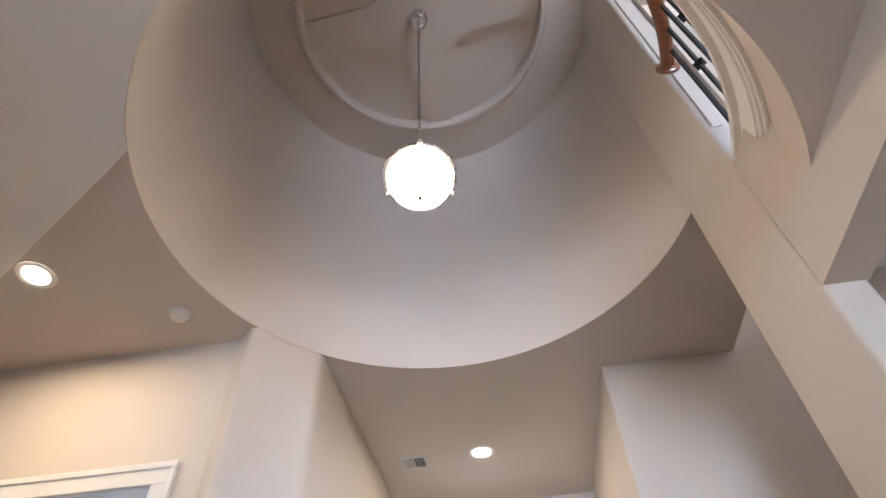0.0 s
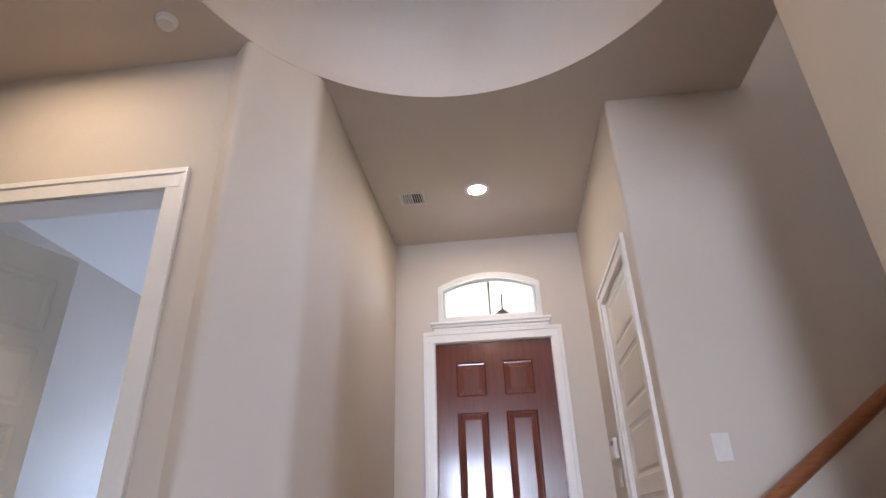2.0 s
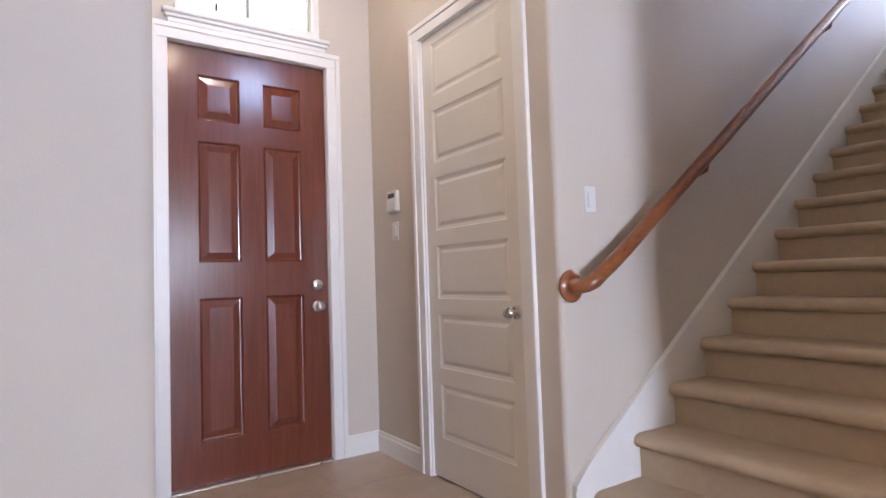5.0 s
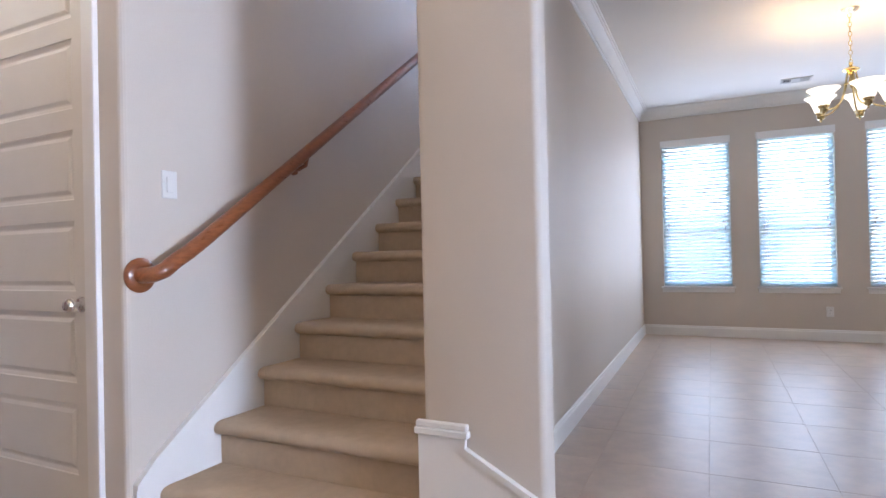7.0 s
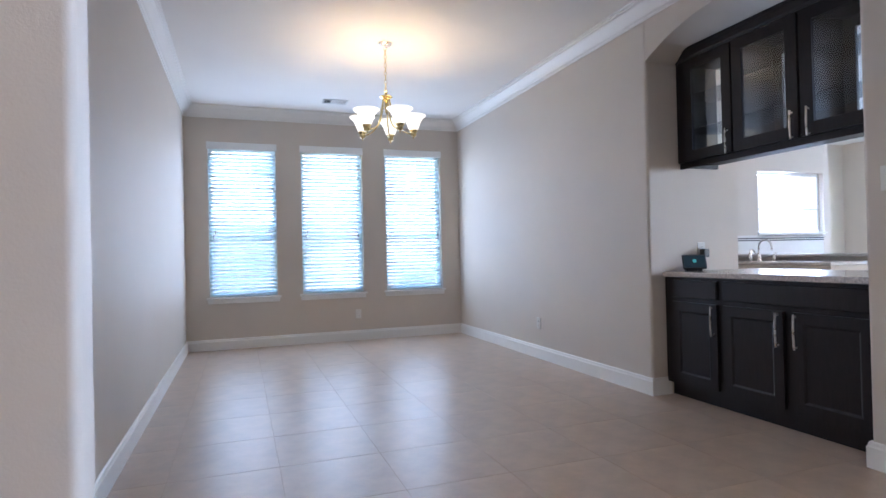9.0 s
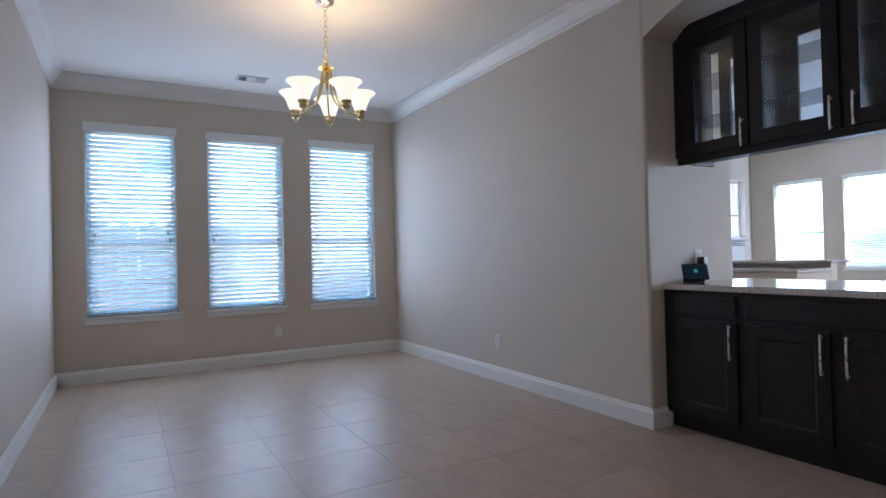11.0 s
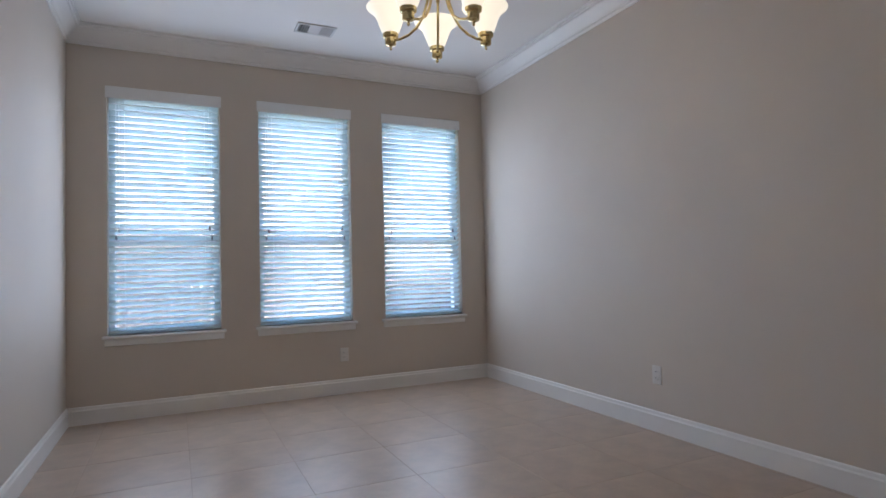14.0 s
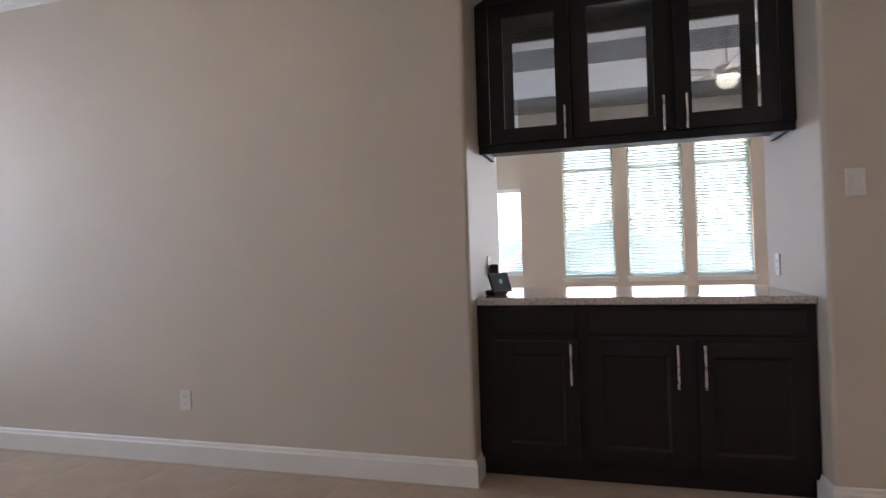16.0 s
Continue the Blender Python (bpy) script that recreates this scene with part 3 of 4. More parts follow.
# front door
def rect_panel(bm, u0, u1, z0, z1, face, sign, axis, raised=True, soft=False):
    """A moulded panel standing in a door face: a sunk bevel with a raised field."""
    def P(u, d, z):
        return Vector((u, face + sign * d, z)) if axis == "y" else Vector((face + sign * d, u, z))
    rings = [(0.0, 0.0), (0.005, -0.004), (0.010, -0.011), (0.016, -0.012), (0.050, -0.003), (0.054, -0.002)]
    if raised == "flat":
        rings = [(0.0, 0.0), (0.005, -0.002), (0.014, -0.008), (0.022, -0.008)]
    elif soft:
        rings = [(0.0, 0.0), (0.004, -0.004), (0.020, -0.009), (0.026, -0.009), (0.042, -0.003)]
    vs = [[bm.verts.new(P(u, d, z)) for u, z in ((u0 + k, z0 + k), (u1 - k, z0 + k), (u1 - k, z1 - k), (u0 + k, z1 - k))] for k, d in rings]
    for a, b in zip(vs, vs[1:]):
        for k in range(4):
            bm.faces.new((a[k], a[(k + 1) % 4], b[(k + 1) % 4], b[k]))
    bm.faces.new(vs[-1])

def slab_with_panels(axis, face, sign, u0, u1, z0, z1, panels, thick, soft=False, raised=True):
    """A door leaf: front face cut round its panels, with a back and edges."""
    bm = bmesh.new()
    us = sorted({u0, u1, *[p[0] for p in panels], *[p[1] for p in panels]})
    zs = sorted({z0, z1, *[p[2] for p in panels], *[p[3] for p in panels]})
    def P(u, d, z):
        return Vector((u, face + sign * d, z)) if axis == "y" else Vector((face + sign * d, u, z))
    for ua, ub in zip(us, us[1:]):
        for za, zb in zip(zs, zs[1:]):
            if any(p[0] <= ua and ub <= p[1] and p[2] <= za and zb <= p[3] for p in panels):
                continue
            bm.faces.new([bm.verts.new(P(u, 0, z)) for u, z in ((ua, za), (ub, za), (ub, zb), (ua, zb))])
    c = [(u0, z0), (u1, z0), (u1, z1), (u0, z1)]
    fr, bk = [bm.verts.new(P(u, 0, z)) for u, z in c], [bm.verts.new(P(u, -thick, z)) for u, z in c]
    bm.faces.new(bk)
    for k in range(4):
        bm.faces.new((fr[k], fr[(k + 1) % 4], bk[(k + 1) % 4], bk[k]))
    for p in panels:
        rect_panel(bm, *p, face, sign, axis, raised, soft)
    bmesh.ops.remove_doubles(bm, verts=bm.verts, dist=1e-5)
    return bm

door = tagged(thing("door_front", (0, 0, 0), "glossy dark mahogany front door with six raised panels, closed", "door", "", "structure"))
pan = [(x0, x1, z0, z1) for x0, x1 in ((-1.067, -0.837), (-0.702, -0.472)) for z0, z1 in ((2.02, 2.28), (1.22, 1.90), (0.24, 1.02))]
leaf = part("leaf", slab_with_panels("y", 0.03, -1, -1.221, -0.317, 0.012, 2.437, pan, 0.045), M_MAHOG, door)
def round_knob(parent, place, axis_rot, r=0.028, name="door_knob"):
    bm = lathe(bmesh.new(), [(0, 0), (0.033, 0), (0.033, 0.006), (0.026, 0.010), (0.011, 0.014), (0.010, 0.030), (0.018, 0.036), (r, 0.046), (r, 0.056), (0.020, 0.066), (0, 0.068)], 24,
               m=Matrix.Translation(place) @ axis_rot)
    return part(name, bm, M_NICKEL, parent, "satin nickel knob", True)
round_knob(door, (-0.387, 0.03, 0.942), pose(0, 0, 0, 90, 0, 0))
part("deadbolt", lathe(bmesh.new(), [(0, 0), (0.033, 0), (0.033, 0.010), (0.026, 0.016), (0.012, 0.018), (0.010, 0.03), (0, 0.03)], 20, m=Matrix.Translation((-0.387, 0.03, 1.074)) @ pose(0, 0, 0, 90, 0, 0)), M_NICKEL, door, "satin nickel deadbolt", True)
for z in (0.22, 1.22, 2.2):
    part("hinge", tube(bmesh.new(), [(-1.225, 0.022, z - 0.045), (-1.225, 0.022, z + 0.045)], 0.007, 8), M_NICKEL, door)
structure("threshold", B(-1.225, -0.313, -0.02, 0.10, 0.0, 0.012, 0.004), M_RUBBER, "metal threshold under the front door", "threshold")

closet = tagged(thing("door_closet", (0, 0, 0), "white closet door with six stacked horizontal panels, closed", "door", "", "structure"))
pan = [(-1.315, -0.715, 0.225 + 0.376 * k, 0.515 + 0.376 * k) for k in range(6)]
part("leaf", slab_with_panels("x", 0.015, -1, -1.417, -0.623, 0.012, 2.447, pan, 0.035, True), M_DOORW, closet)
round_knob(closet, (0.015, -1.355, 0.925), pose(0, 0, 0, 0, -90, 0))
for z in (0.25, 0.95, 1.65, 2.2):
    part("hinge", tube(bmesh.new(), [(0.004, -0.622, z - 0.045), (0.004, -0.622, z + 0.045)], 0.007, 8), M_TRIM, closet)
for hx, turn in ((-3.235, 68), (-2.155, 84)):
    study = tagged(thing("door_study", pose(hx, -2.13, 0, 0, 0, turn), "white panelled study double door leaf standing open", "door", "", "structure"))
    pan = [(0.08, 0.43, 0.225 + 0.376 * k, 0.515 + 0.376 * k) for k in range(6)]
    part("leaf", slab_with_panels("y", -0.02, -1, 0.0, 0.51, 0.012, 2.545, pan, 0.035, True), M_DOORW, study)
    round_knob(study, (0.46, -0.02, 0.93), pose(0, 0, 0, 90, 0, 0))

# ---- stairs ----
stairs = tagged(thing("staircase", (0, 0, 0), "straight staircase wrapped in tan carpet", "stairs", "", "structure"))
RISE, RUN = 0.187, 0.272
def step_mesh():
    """One carpeted step with a soft rounded nosing; its top edge lies at the origin."""
    prof = [(0.03, -RISE - 0.002)]
    prof += [(0.03, -0.062), (0.018, -0.058)]
    prof += [(0.02 - 0.030 * math.sin(a), -0.030 - 0.028 * math.cos(a)) for a in [math.pi * k / 8 for k in range(1, 8)]]
    prof += [(0.03, 0.0), (0.12, -0.003), (RUN + 0.05, -0.003), (RUN + 0.05, -RISE - 0.002)]
    bm = bmesh.new()
    W = 10
    rows = [[bm.verts.new((x + 0.004 * noise.noise((x * 7, k * 1.3, z * 9)), -1.665 - (1.055 * k / W), z + 0.003 * noise.noise((k * 1.7, x * 5, 3)))) for x, z in prof] for k in range(W + 1)]
    for a, b in zip(rows, rows[1:]):
        for i in range(len(prof) - 1):
            bm.faces.new((a[i], a[i + 1], b[i + 1], b[i]))
    bm.faces.new(rows[0])
    bm.faces.new(rows[-1][::-1])
    return mesh_from("step", bm, M_CARPET, True)
step_data = step_mesh()
for k in range(1, 19):
    st = new("step", step_data)
    st.parent = stairs
    st.location = (0.674 + RUN * (k - 3), 0, RISE * k)
def slope(x, lift):
    return RISE * (3 + (x - 0.662) / RUN) + lift
bm = bmesh.new()
prism(bm, [(0.02, 0.0), (0.02, 0.22), (0.10, slope(0.10, 0.11)), (5.2, slope(5.2, 0.11)), (5.2, slope(5.2, -0.5)), (0.75, 0.0)], "y", -1.642, -1.664)
prism(bm, [(0.02, 0.215), (0.02, 0.235), (0.10, slope(0.10, 0.135)), (5.2, slope(5.2, 0.135)), (5.2, slope(5.2, 0.11)), (0.10, slope(0.10, 0.11))], "y", -1.642, -1.670)
structure("trim_stair_skirt", bm, M_TRIM, "white skirt board following the stairs", "trim")

hr = thing("handrail", (0, -1.70, 1.04), "reddish stained oak handrail on wall brackets", "handrail")
def rail_z(x):
    return 1.236 + (x - 0.375) * 0.694 - 1.04
pts = [(0.055, 0.045, 0.0), (0.060, 0.005, 0.0), (0.075, -0.022, 0.005), (0.105, -0.034, 0.018), (0.15, -0.037, rail_z(0.15) + 0.012), (0.21, -0.037, rail_z(0.21) + 0.004), (0.30, -0.037, rail_z(0.30))] + [(x, -0.037, rail_z(x)) for x in (0.5, 1.0, 2.0, 3.0, 4.0, 5.0)]
part("rail", tube(bmesh.new(), pts, 0.032, 16), M_OAK, hr, "", True)
part("rosette", lathe(bmesh.new(), [(0, 0.0), (0.066, 0.0), (0.069, 0.010), (0.060, 0.018), (0.045, 0.024), (0, 0.024)], 28, m=Matrix.Translation((0.062, 0.06, 0.0)) @ pose(0, 0, 0, 90)), M_OAK, hr, "round wooden rosette", True)
for x in (0.98, 2.55, 4.1):
    bm = bmesh.new()
    tube(bm, [(x, 0.058, rail_z(x) - 0.085), (x, 0.02, rail_z(x) - 0.085), (x, -0.025, rail_z(x) - 0.07), (x, -0.037, rail_z(x) - 0.025)], 0.012, 8)
    lathe(bm, [(0, 0), (0.032, 0), (0.030, 0.012), (0, 0.014)], 16, m=Matrix.Translation((x, 0.06, rail_z(x) - 0.085)) @ pose(0, 0, 0, 90))
    part("bracket", bm, M_OAK, hr, "", True)

# ---- dining windows, sills, blinds ----
def window_unit(name, axis, face, sign, u0, u1, z0, z1, label, depth=0.16, zm=None):
    """A vinyl single-hung window set in an opening; sign points into the room."""
    w = tagged(thing(name, (0, 0, 0), label, "window", "", "structure"))
    def bx(bm, ua, ub, d0, d1, za, zb, bevel=0.0):
        lo, hi = sorted((face - sign * d0, face - sign * d1))
        return box(bm, lo, hi, ua, ub, za, zb, bevel) if axis == "x" else box(bm, ua, ub, lo, hi, za, zb, bevel)
    bm = bmesh.new()
    for a in ((u0, u0 + 0.045, z0, z1), (u1 - 0.045, u1, z0, z1), (u0 + 0.045, u1 - 0.045, z0, z0 + 0.05), (u0 + 0.045, u1 - 0.045, z1 - 0.045, z1)):
        bx(bm, a[0], a[1], 0.09, 0.15, a[2], a[3])
    part("window_frame", bm, M_VINYL, w)
    zm = zm or z0 + 0.39 * (z1 - z0)
    part("meeting_rail", bx(bmesh.new(), u0 + 0.045, u1 - 0.045, 0.095, 0.14, zm - 0.016, zm + 0.016), M_VINYL, w)
    for za, zb in ((z0 + 0.05, zm - 0.022), (zm + 0.022, z1 - 0.045)):
        g = part("pane", bx(bmesh.new(), u0 + 0.045, u1 - 0.045, 0.116, 0.120, za, zb), M_GLASS, w)
        g.visible_shadow = False
    bm = bx(bmesh.new(), u0 - 0.035, u1 + 0.035, -0.035, 0.09, z0 - 0.025, z0, 0.006)
    part("window_sill", bm, M_TRIM, w)
    part("apron", bx(bmesh.new(), u0 - 0.02, u1 + 0.02, -0.014, 0.001, z0 - 0.075, z0 - 0.025, 0.004), M_TRIM, w)
    return w

slat_cache = {}
def slat_mesh(length):
    key = round(length, 3)
    if key not in slat_cache:
        bm = bmesh.new()
        top = [(-0.026, 0.0), (-0.013, 0.002), (0.0, 0.003), (0.013, 0.002), (0.026, 0.0)]
        prof = top + [(x, z - 0.0028) for x, z in top[::-1]]
        prism(bm, prof, "y", -length / 2, length / 2)
        slat_cache[key] = mesh_from("slat", bm, M_BLIND, True)
    return slat_cache[key]

def blind(place, length, height, tilt, label, group, uneven=0.0):
    """A lowered blind; local x points into the room, y along the window, z up from its bottom."""
    b = thing("window_blind", place, label, "blind", group)
    part("headrail", B(-0.03, 0.034, -length / 2, length / 2, height - 0.06, height - 0.002, 0.004), M_VINYL, b)
    part("valance", B(0.0475, 0.060, -length / 2 - 0.014, length / 2 + 0.014, height - 0.075, height + 0.014, 0.005), M_VINYL, b)
    n = int((height - 0.08) / 0.045)
    for k in range(n):
        s = new("slat", slat_mesh(length - 0.012))
        s.parent = b
        s.matrix_basis = pose(0, 0, 0.050 + 0.045 * k, uneven * max(0, 1 - k / 3), tilt + random.uniform(-1.5, 1.5), 0)
    part("bottom_rail", B(-0.026, 0.026, -length / 2 + 0.006, length / 2 - 0.006, 0.008, 0.026, 0.004), M_BLIND, b)
    for y in (-length / 2 + 0.11, length / 2 - 0.11):
        part("ladder_cord", tube(bmesh.new(), [(0.026, y, 0.02), (0.026, y, height - 0.08)], 0.0016, 5), M_BLIND, b)
    for y, drop in ((-length / 2 + 0.055, 0.40), (-length / 2 + 0.075, 0.43), (length / 2 - 0.06, 0.40), (length / 2 - 0.078, 0.44)):
        part("lift_cord", tube(bmesh.new(), [(0.04, y, height - 0.08), (0.04, y, height * drop)], 0.0016, 5), M_BLIND, b)
        part("tassel", lathe(bmesh.new(), [(0, 0), (0.009, 0.004), (0.007, 0.03), (0, 0.036)], 10, m=Matrix.Translation((0.04, y, height * drop - 0.03))), M_GREY, b, "small grey cord tassel", True)
    return b

for k, (a, b) in enumerate(wins):
    window_unit("window_%d" % (k + 1), "x", X_W, -1, a, b, WZ0, WZ1, "tall white single-hung dining window with a painted sill")
    blind(pose(X_W + 0.045, (a + b) / 2, WZ0, 0, 0, 180), b - a - 0.006, WZ1 - WZ0, -33, "white faux-wood blind lowered with open slats", "dining blinds", 0.8 if k == 0 else 0)

# ---- lamps ----
def recessed(place, label, lens):
    r = thing("recessed_light", place, label, "light")
    part("trim_ring", lathe(bmesh.new(), [(0.060, 0.0), (0.060, -0.004), (0.075, -0.008), (0.088, -0.004), (0.088, 0.002)], 32), M_PLAST, r, "", True)
    part("lens", lathe(bmesh.new(), [(0.0, -0.0035), (0.062, -0.0025)], 32), lens, r, "glowing frosted lens")
    return r
recessed((-0.79, -0.80, H_E), "lit white recessed ceiling light in the entry", M_CAN)
recessed((-2.68, -2.915, H_E), "lit white recessed ceiling light in the alcove", M_CAN_ALCOVE)

pend = thing("pendant_lamp", (CX - 0.022, CY, 3.49), "lit white bowl pendant on a thin rod under the rotunda", "lamp")
part("bowl", lathe(bmesh.new(), [(0.0, -0.108), (0.05, -0.103), (0.095, -0.085), (0.132, -0.050), (0.153, 0.0), (0.157, 0.03), (0.150, 0.03), (0.146, 0.0), (0.126, -0.045), (0.088, -0.078), (0.0, -0.098)], 40), M_BOWL, pend, "glowing frosted glass bowl", True)
part("rim", lathe(bmesh.new(), [(0.155, 0.026), (0.172, 0.028), (0.174, 0.043), (0.160, 0.050), (0.115, 0.073), (0.06, 0.105), (0.035, 0.14), (0.02, 0.18), (0.008, 0.19)], 40), M_NICKEL, pend, "brushed nickel cap", True)
for k in range(3):
    a = radians(40 + 120 * k)
    part("finial", lathe(bmesh.new(), [(0, -0.018), (0.012, -0.010), (0.014, 0.004), (0.008, 0.016), (0, 0.02)], 14, m=Matrix.Translation((0.183 * math.cos(a), 0.183 * math.sin(a), 0.034))), M_NICKEL, pend, "", True)
part("bottom_finial", lathe(bmesh.new(), [(0, -0.142), (0.010, -0.136), (0.013, -0.126), (0.006, -0.114), (0, -0.112)], 14), M_NICKEL, pend, "", True)
part("rod", tube(bmesh.new(), [(0, 0, 0.18), (0, 0, 2.0)], 0.0065, 8), M_NICKEL, pend, "", True)
part("canopy", lathe(bmesh.new(), [(0.0, 1.98), (0.045, 1.985), (0.065, 2.01), (0.068, 2.035), (0, 2.035)], 28), M_NICKEL, pend, "", True)

ch = thing("chandelier", (3.80, -4.665, H_D), "lit five-arm brass chandelier with upturned frosted bell shades", "chandelier")
part("canopy", lathe(bmesh.new(), [(0.0, -0.035), (0.025, -0.033), (0.05, -0.02), (0.065, -0.004), (0.065, 0.0), (0, 0.0)], 28), M_NICKEL, ch, "", True)
for k in range(11):
    bm = bmesh.new()
    z = -0.045 - 0.036 * k
    pts = [(0.011 * math.cos(a) if k % 2 else 0, 0 if k % 2 else 0.011 * math.cos(a), z + 0.022 * math.sin(a)) for a in [2 * math.pi * i / 12 for i in range(13)]]
    part("chain_link", tube(bm, pts, 0.0028, 6), M_BRASS, ch, "", True)
part("column", lathe(bmesh.new(), [(0.0, -0.425), (0.007, -0.425), (0.016, -0.438), (0.008, -0.452), (0.020, -0.462), (0.050, -0.476), (0.056, -0.486), (0.046, -0.494), (0.020, -0.504), (0.012, -0.53), (0.016, -0.56), (0.020, -0.575), (0.012, -0.592), (0.007, -0.60), (0.012, -0.612), (0.0, -0.628)], 24), M_BRASS, ch, "antique brass column", True)
for k in range(5):
    a = radians(337.5 + 72 * k)
    c, s = math.cos(a), math.sin(a)
    arm = [(0.028, -0.496), (0.036, -0.54), (0.044, -0.59), (0.055, -0.64), (0.075, -0.70), (0.105, -0.745), (0.145, -0.775), (0.19, -0.79), (0.218, -0.79)]
    arm_ob = part("arm", tube(bmesh.new(), [(r * c, r * s, z) for r, z in arm], 0.0062, 10), M_BRASS, ch, "", True)
    bm = lathe(bmesh.new(), [(0, -0.014), (0.010, -0.008), (0.012, 0.0), (0.010, 0.008), (0, 0.014)], 12, m=Matrix.Translation((0.044 * c, 0.044 * s, -0.59)))
    lathe(bm, [(0, -0.010), (0.009, -0.005), (0.009, 0.005), (0, 0.010)], 12, m=Matrix.Translation((0.049 * c, 0.049 * s, -0.615)))
    part("knuckle", bm, M_BRASS, arm_ob, "", True)
    at = Matrix.Translation((0.235 * c, 0.235 * s, 0))
    part("shade", lathe(bmesh.new(), [(0.034, -0.762), (0.042, -0.748), (0.052, -0.722), (0.062, -0.692), (0.076, -0.666), (0.094, -0.648), (0.108, -0.638), (0.110, -0.633), (0.105, -0.633), (0.090, -0.644), (0.072, -0.662), (0.058, -0.690), (0.048, -0.720), (0.038, -0.744), (0.030, -0.757)], 32, m=at), M_SHADE, ch, "glowing frosted bell glass", True)
    part("cup", lathe(bmesh.new(), [(0.0, -0.838), (0.006, -0.834), (0.007, -0.826), (0.004, -0.820), (0.010, -0.815), (0.024, -0.812), (0.026, -0.806), (0.026, -0.780), (0.030, -0.778), (0.036, -0.774), (0.037, -0.760), (0.030, -0.756), (0.0, -0.756)], 24, m=at), M_BRASS, ch, "", True)
    bulb = new("chandelier_bulb", bpy.data.lights.new("chandelier_bulb", "POINT"))
    bulb.data.energy, bulb.data.color, bulb.data.shadow_soft_size = BULB, (1.0, 0.70, 0.36), 0.03
    bulb.matrix_world = Matrix.Translation(ch.matrix_world.translation) @ Matrix.Translation((0.235 * c, 0.235 * s, -0.655))
for piece in ch.children:
    if not piece.name.startswith(("canopy", "chain_link")):
        piece.location.z += 0.02

def vent(place, w, d, n, label, thirds=0.5):
    """A ceiling register hanging a little below the ceiling; w along local x."""
    v = thing("ceiling_vent", place, label, "vent")
    # Near-black sheet stands in for the shade inside the duct.
    part("duct_shade", B(-w / 2, w / 2, -d / 2, d / 2, -0.003, -0.001), M_HOLLOW_SHADE, v)
    bm = bmesh.new()
    for a in ((-w / 2 - 0.02, w / 2 + 0.02, -d / 2 - 0.02, -d / 2), (-w / 2 - 0.02, w / 2 + 0.02, d / 2, d / 2 + 0.02), (-w / 2 - 0.02, -w / 2, -d / 2, d / 2), (w / 2, w / 2 + 0.02, -d / 2, d / 2)):
        box(bm, *a, -0.010, -0.001, 0.002)
    part("frame", bm, M_VENT, v)
    sl = mesh_from("slat", B(-0.001, 0.001, -d / 2, d / 2, -0.010, 0.006), M_VENT)
    for k in range(n):
        s = new("slat", sl)
        s.parent = v
        s.matrix_basis = pose(-w / 2 + w * (k + 0.5) / n, 0, -0.006, 0, 38 if k < n * thirds else -38 if k > n * (1 - thirds) else 82, 0)
    return v
vent(pose(-1.27, -0.76, H_E), 0.15, 0.13, 9, "white metal ceiling vent in the entry")
vent(pose(5.72, -4.54, H_D, 0, 0, 90), 0.25, 0.14, 14, "white metal ceiling vent near the windows", 0.34)
sm = thing("smoke_detector", (-2.15, -2.54, H_E), "round white smoke detector on the alcove ceiling", "detector")
part("base", lathe(bmesh.new(), [(0, 0), (0.05, 0), (0.05, -0.012), (0.044, -0.016)], 28), M_PLAST, sm, "", True)
part("cover", lathe(bmesh.new(), [(0.044, -0.014), (0.04, -0.034), (0.026, -0.04), (0, -0.04)], 28), M_PLAST, sm, "", True)

# ---- small wall fittings; local x along the wall, y into the wall, z up ----
def plate(name, place, label, category, kind_, gang=1):
    p = thing(name, place, label, category)
    w = 0.037 * gang + (0.0 if gang == 1 else 0.008)
    part("cover_plate", B(-w, w, -0.006, 0.001, -0.058, 0.058, 0.003), M_PLAST, p)
    if kind_ == "rocker":
        for g in range(gang):
            x = (g - (gang - 1) / 2) * 0.046
            part("rocker", B(x - 0.016, x + 0.016, -0.010, -0.004, -0.033, 0.033, 0.002), M_PLAST, p)
    else:
        for z in (-0.020, 0.020):
            part("socket", B(-0.016, 0.016, -0.008, -0.004, z - 0.014, z + 0.014, 0.003), M_PLAST, p)
            for x in (-0.006, 0.006):
                # Each slot is a near-black block painting the hole's shade.
                part("slot", B(x - 0.001, x + 0.001, -0.0085, -0.0075, z - 0.004, z + 0.006), M_HOLLOW_SHADE, p)
    return p
plate("light_switch", pose(0.205, -1.64, 1.41), "white rocker light switch on the stair wall", "switch", "rocker")
plate("light_switch", pose(0.86, Y_S, 1.378, 0, 0, 180), "white rocker light switch beside the niche", "switch", "rocker")
plate("outlet", pose(4.165, Y_S, 0.355, 0, 0, 180), "white wall outlet low on the long wall", "outlet", "outlet")
plate("outlet", pose(X_W, -4.88, 0.335, 0, 0, -90), "white wall outlet below the windows", "outlet", "outlet")
plate("outlet", pose(NX1, -6.78, 1.06, 0, 0, -90), "white wall outlet above the niche counter", "outlet", "outlet")
plate("outlet", pose(NX0, -6.96, 1.03, 0, 0, 90), "white wall outlet in the niche side", "outlet", "outlet")
kp = thing("alarm_keypad", pose(0.0, -0.29, 1.565, 0, 0, -90), "white alarm keypad on the closet wall", "keypad")
part("case", B(-0.06, 0.06, -0.028, 0.0, -0.065, 0.065, 0.006), M_PLAST, kp)
part("screen", B(-0.04, 0.04, -0.030, -0.027, 0.022, 0.05, 0.001), M_DARKP, kp)
part("flap", B(-0.055, 0.055, -0.033, -0.027, -0.058, 0.008, 0.003), M_PLAST, kp)
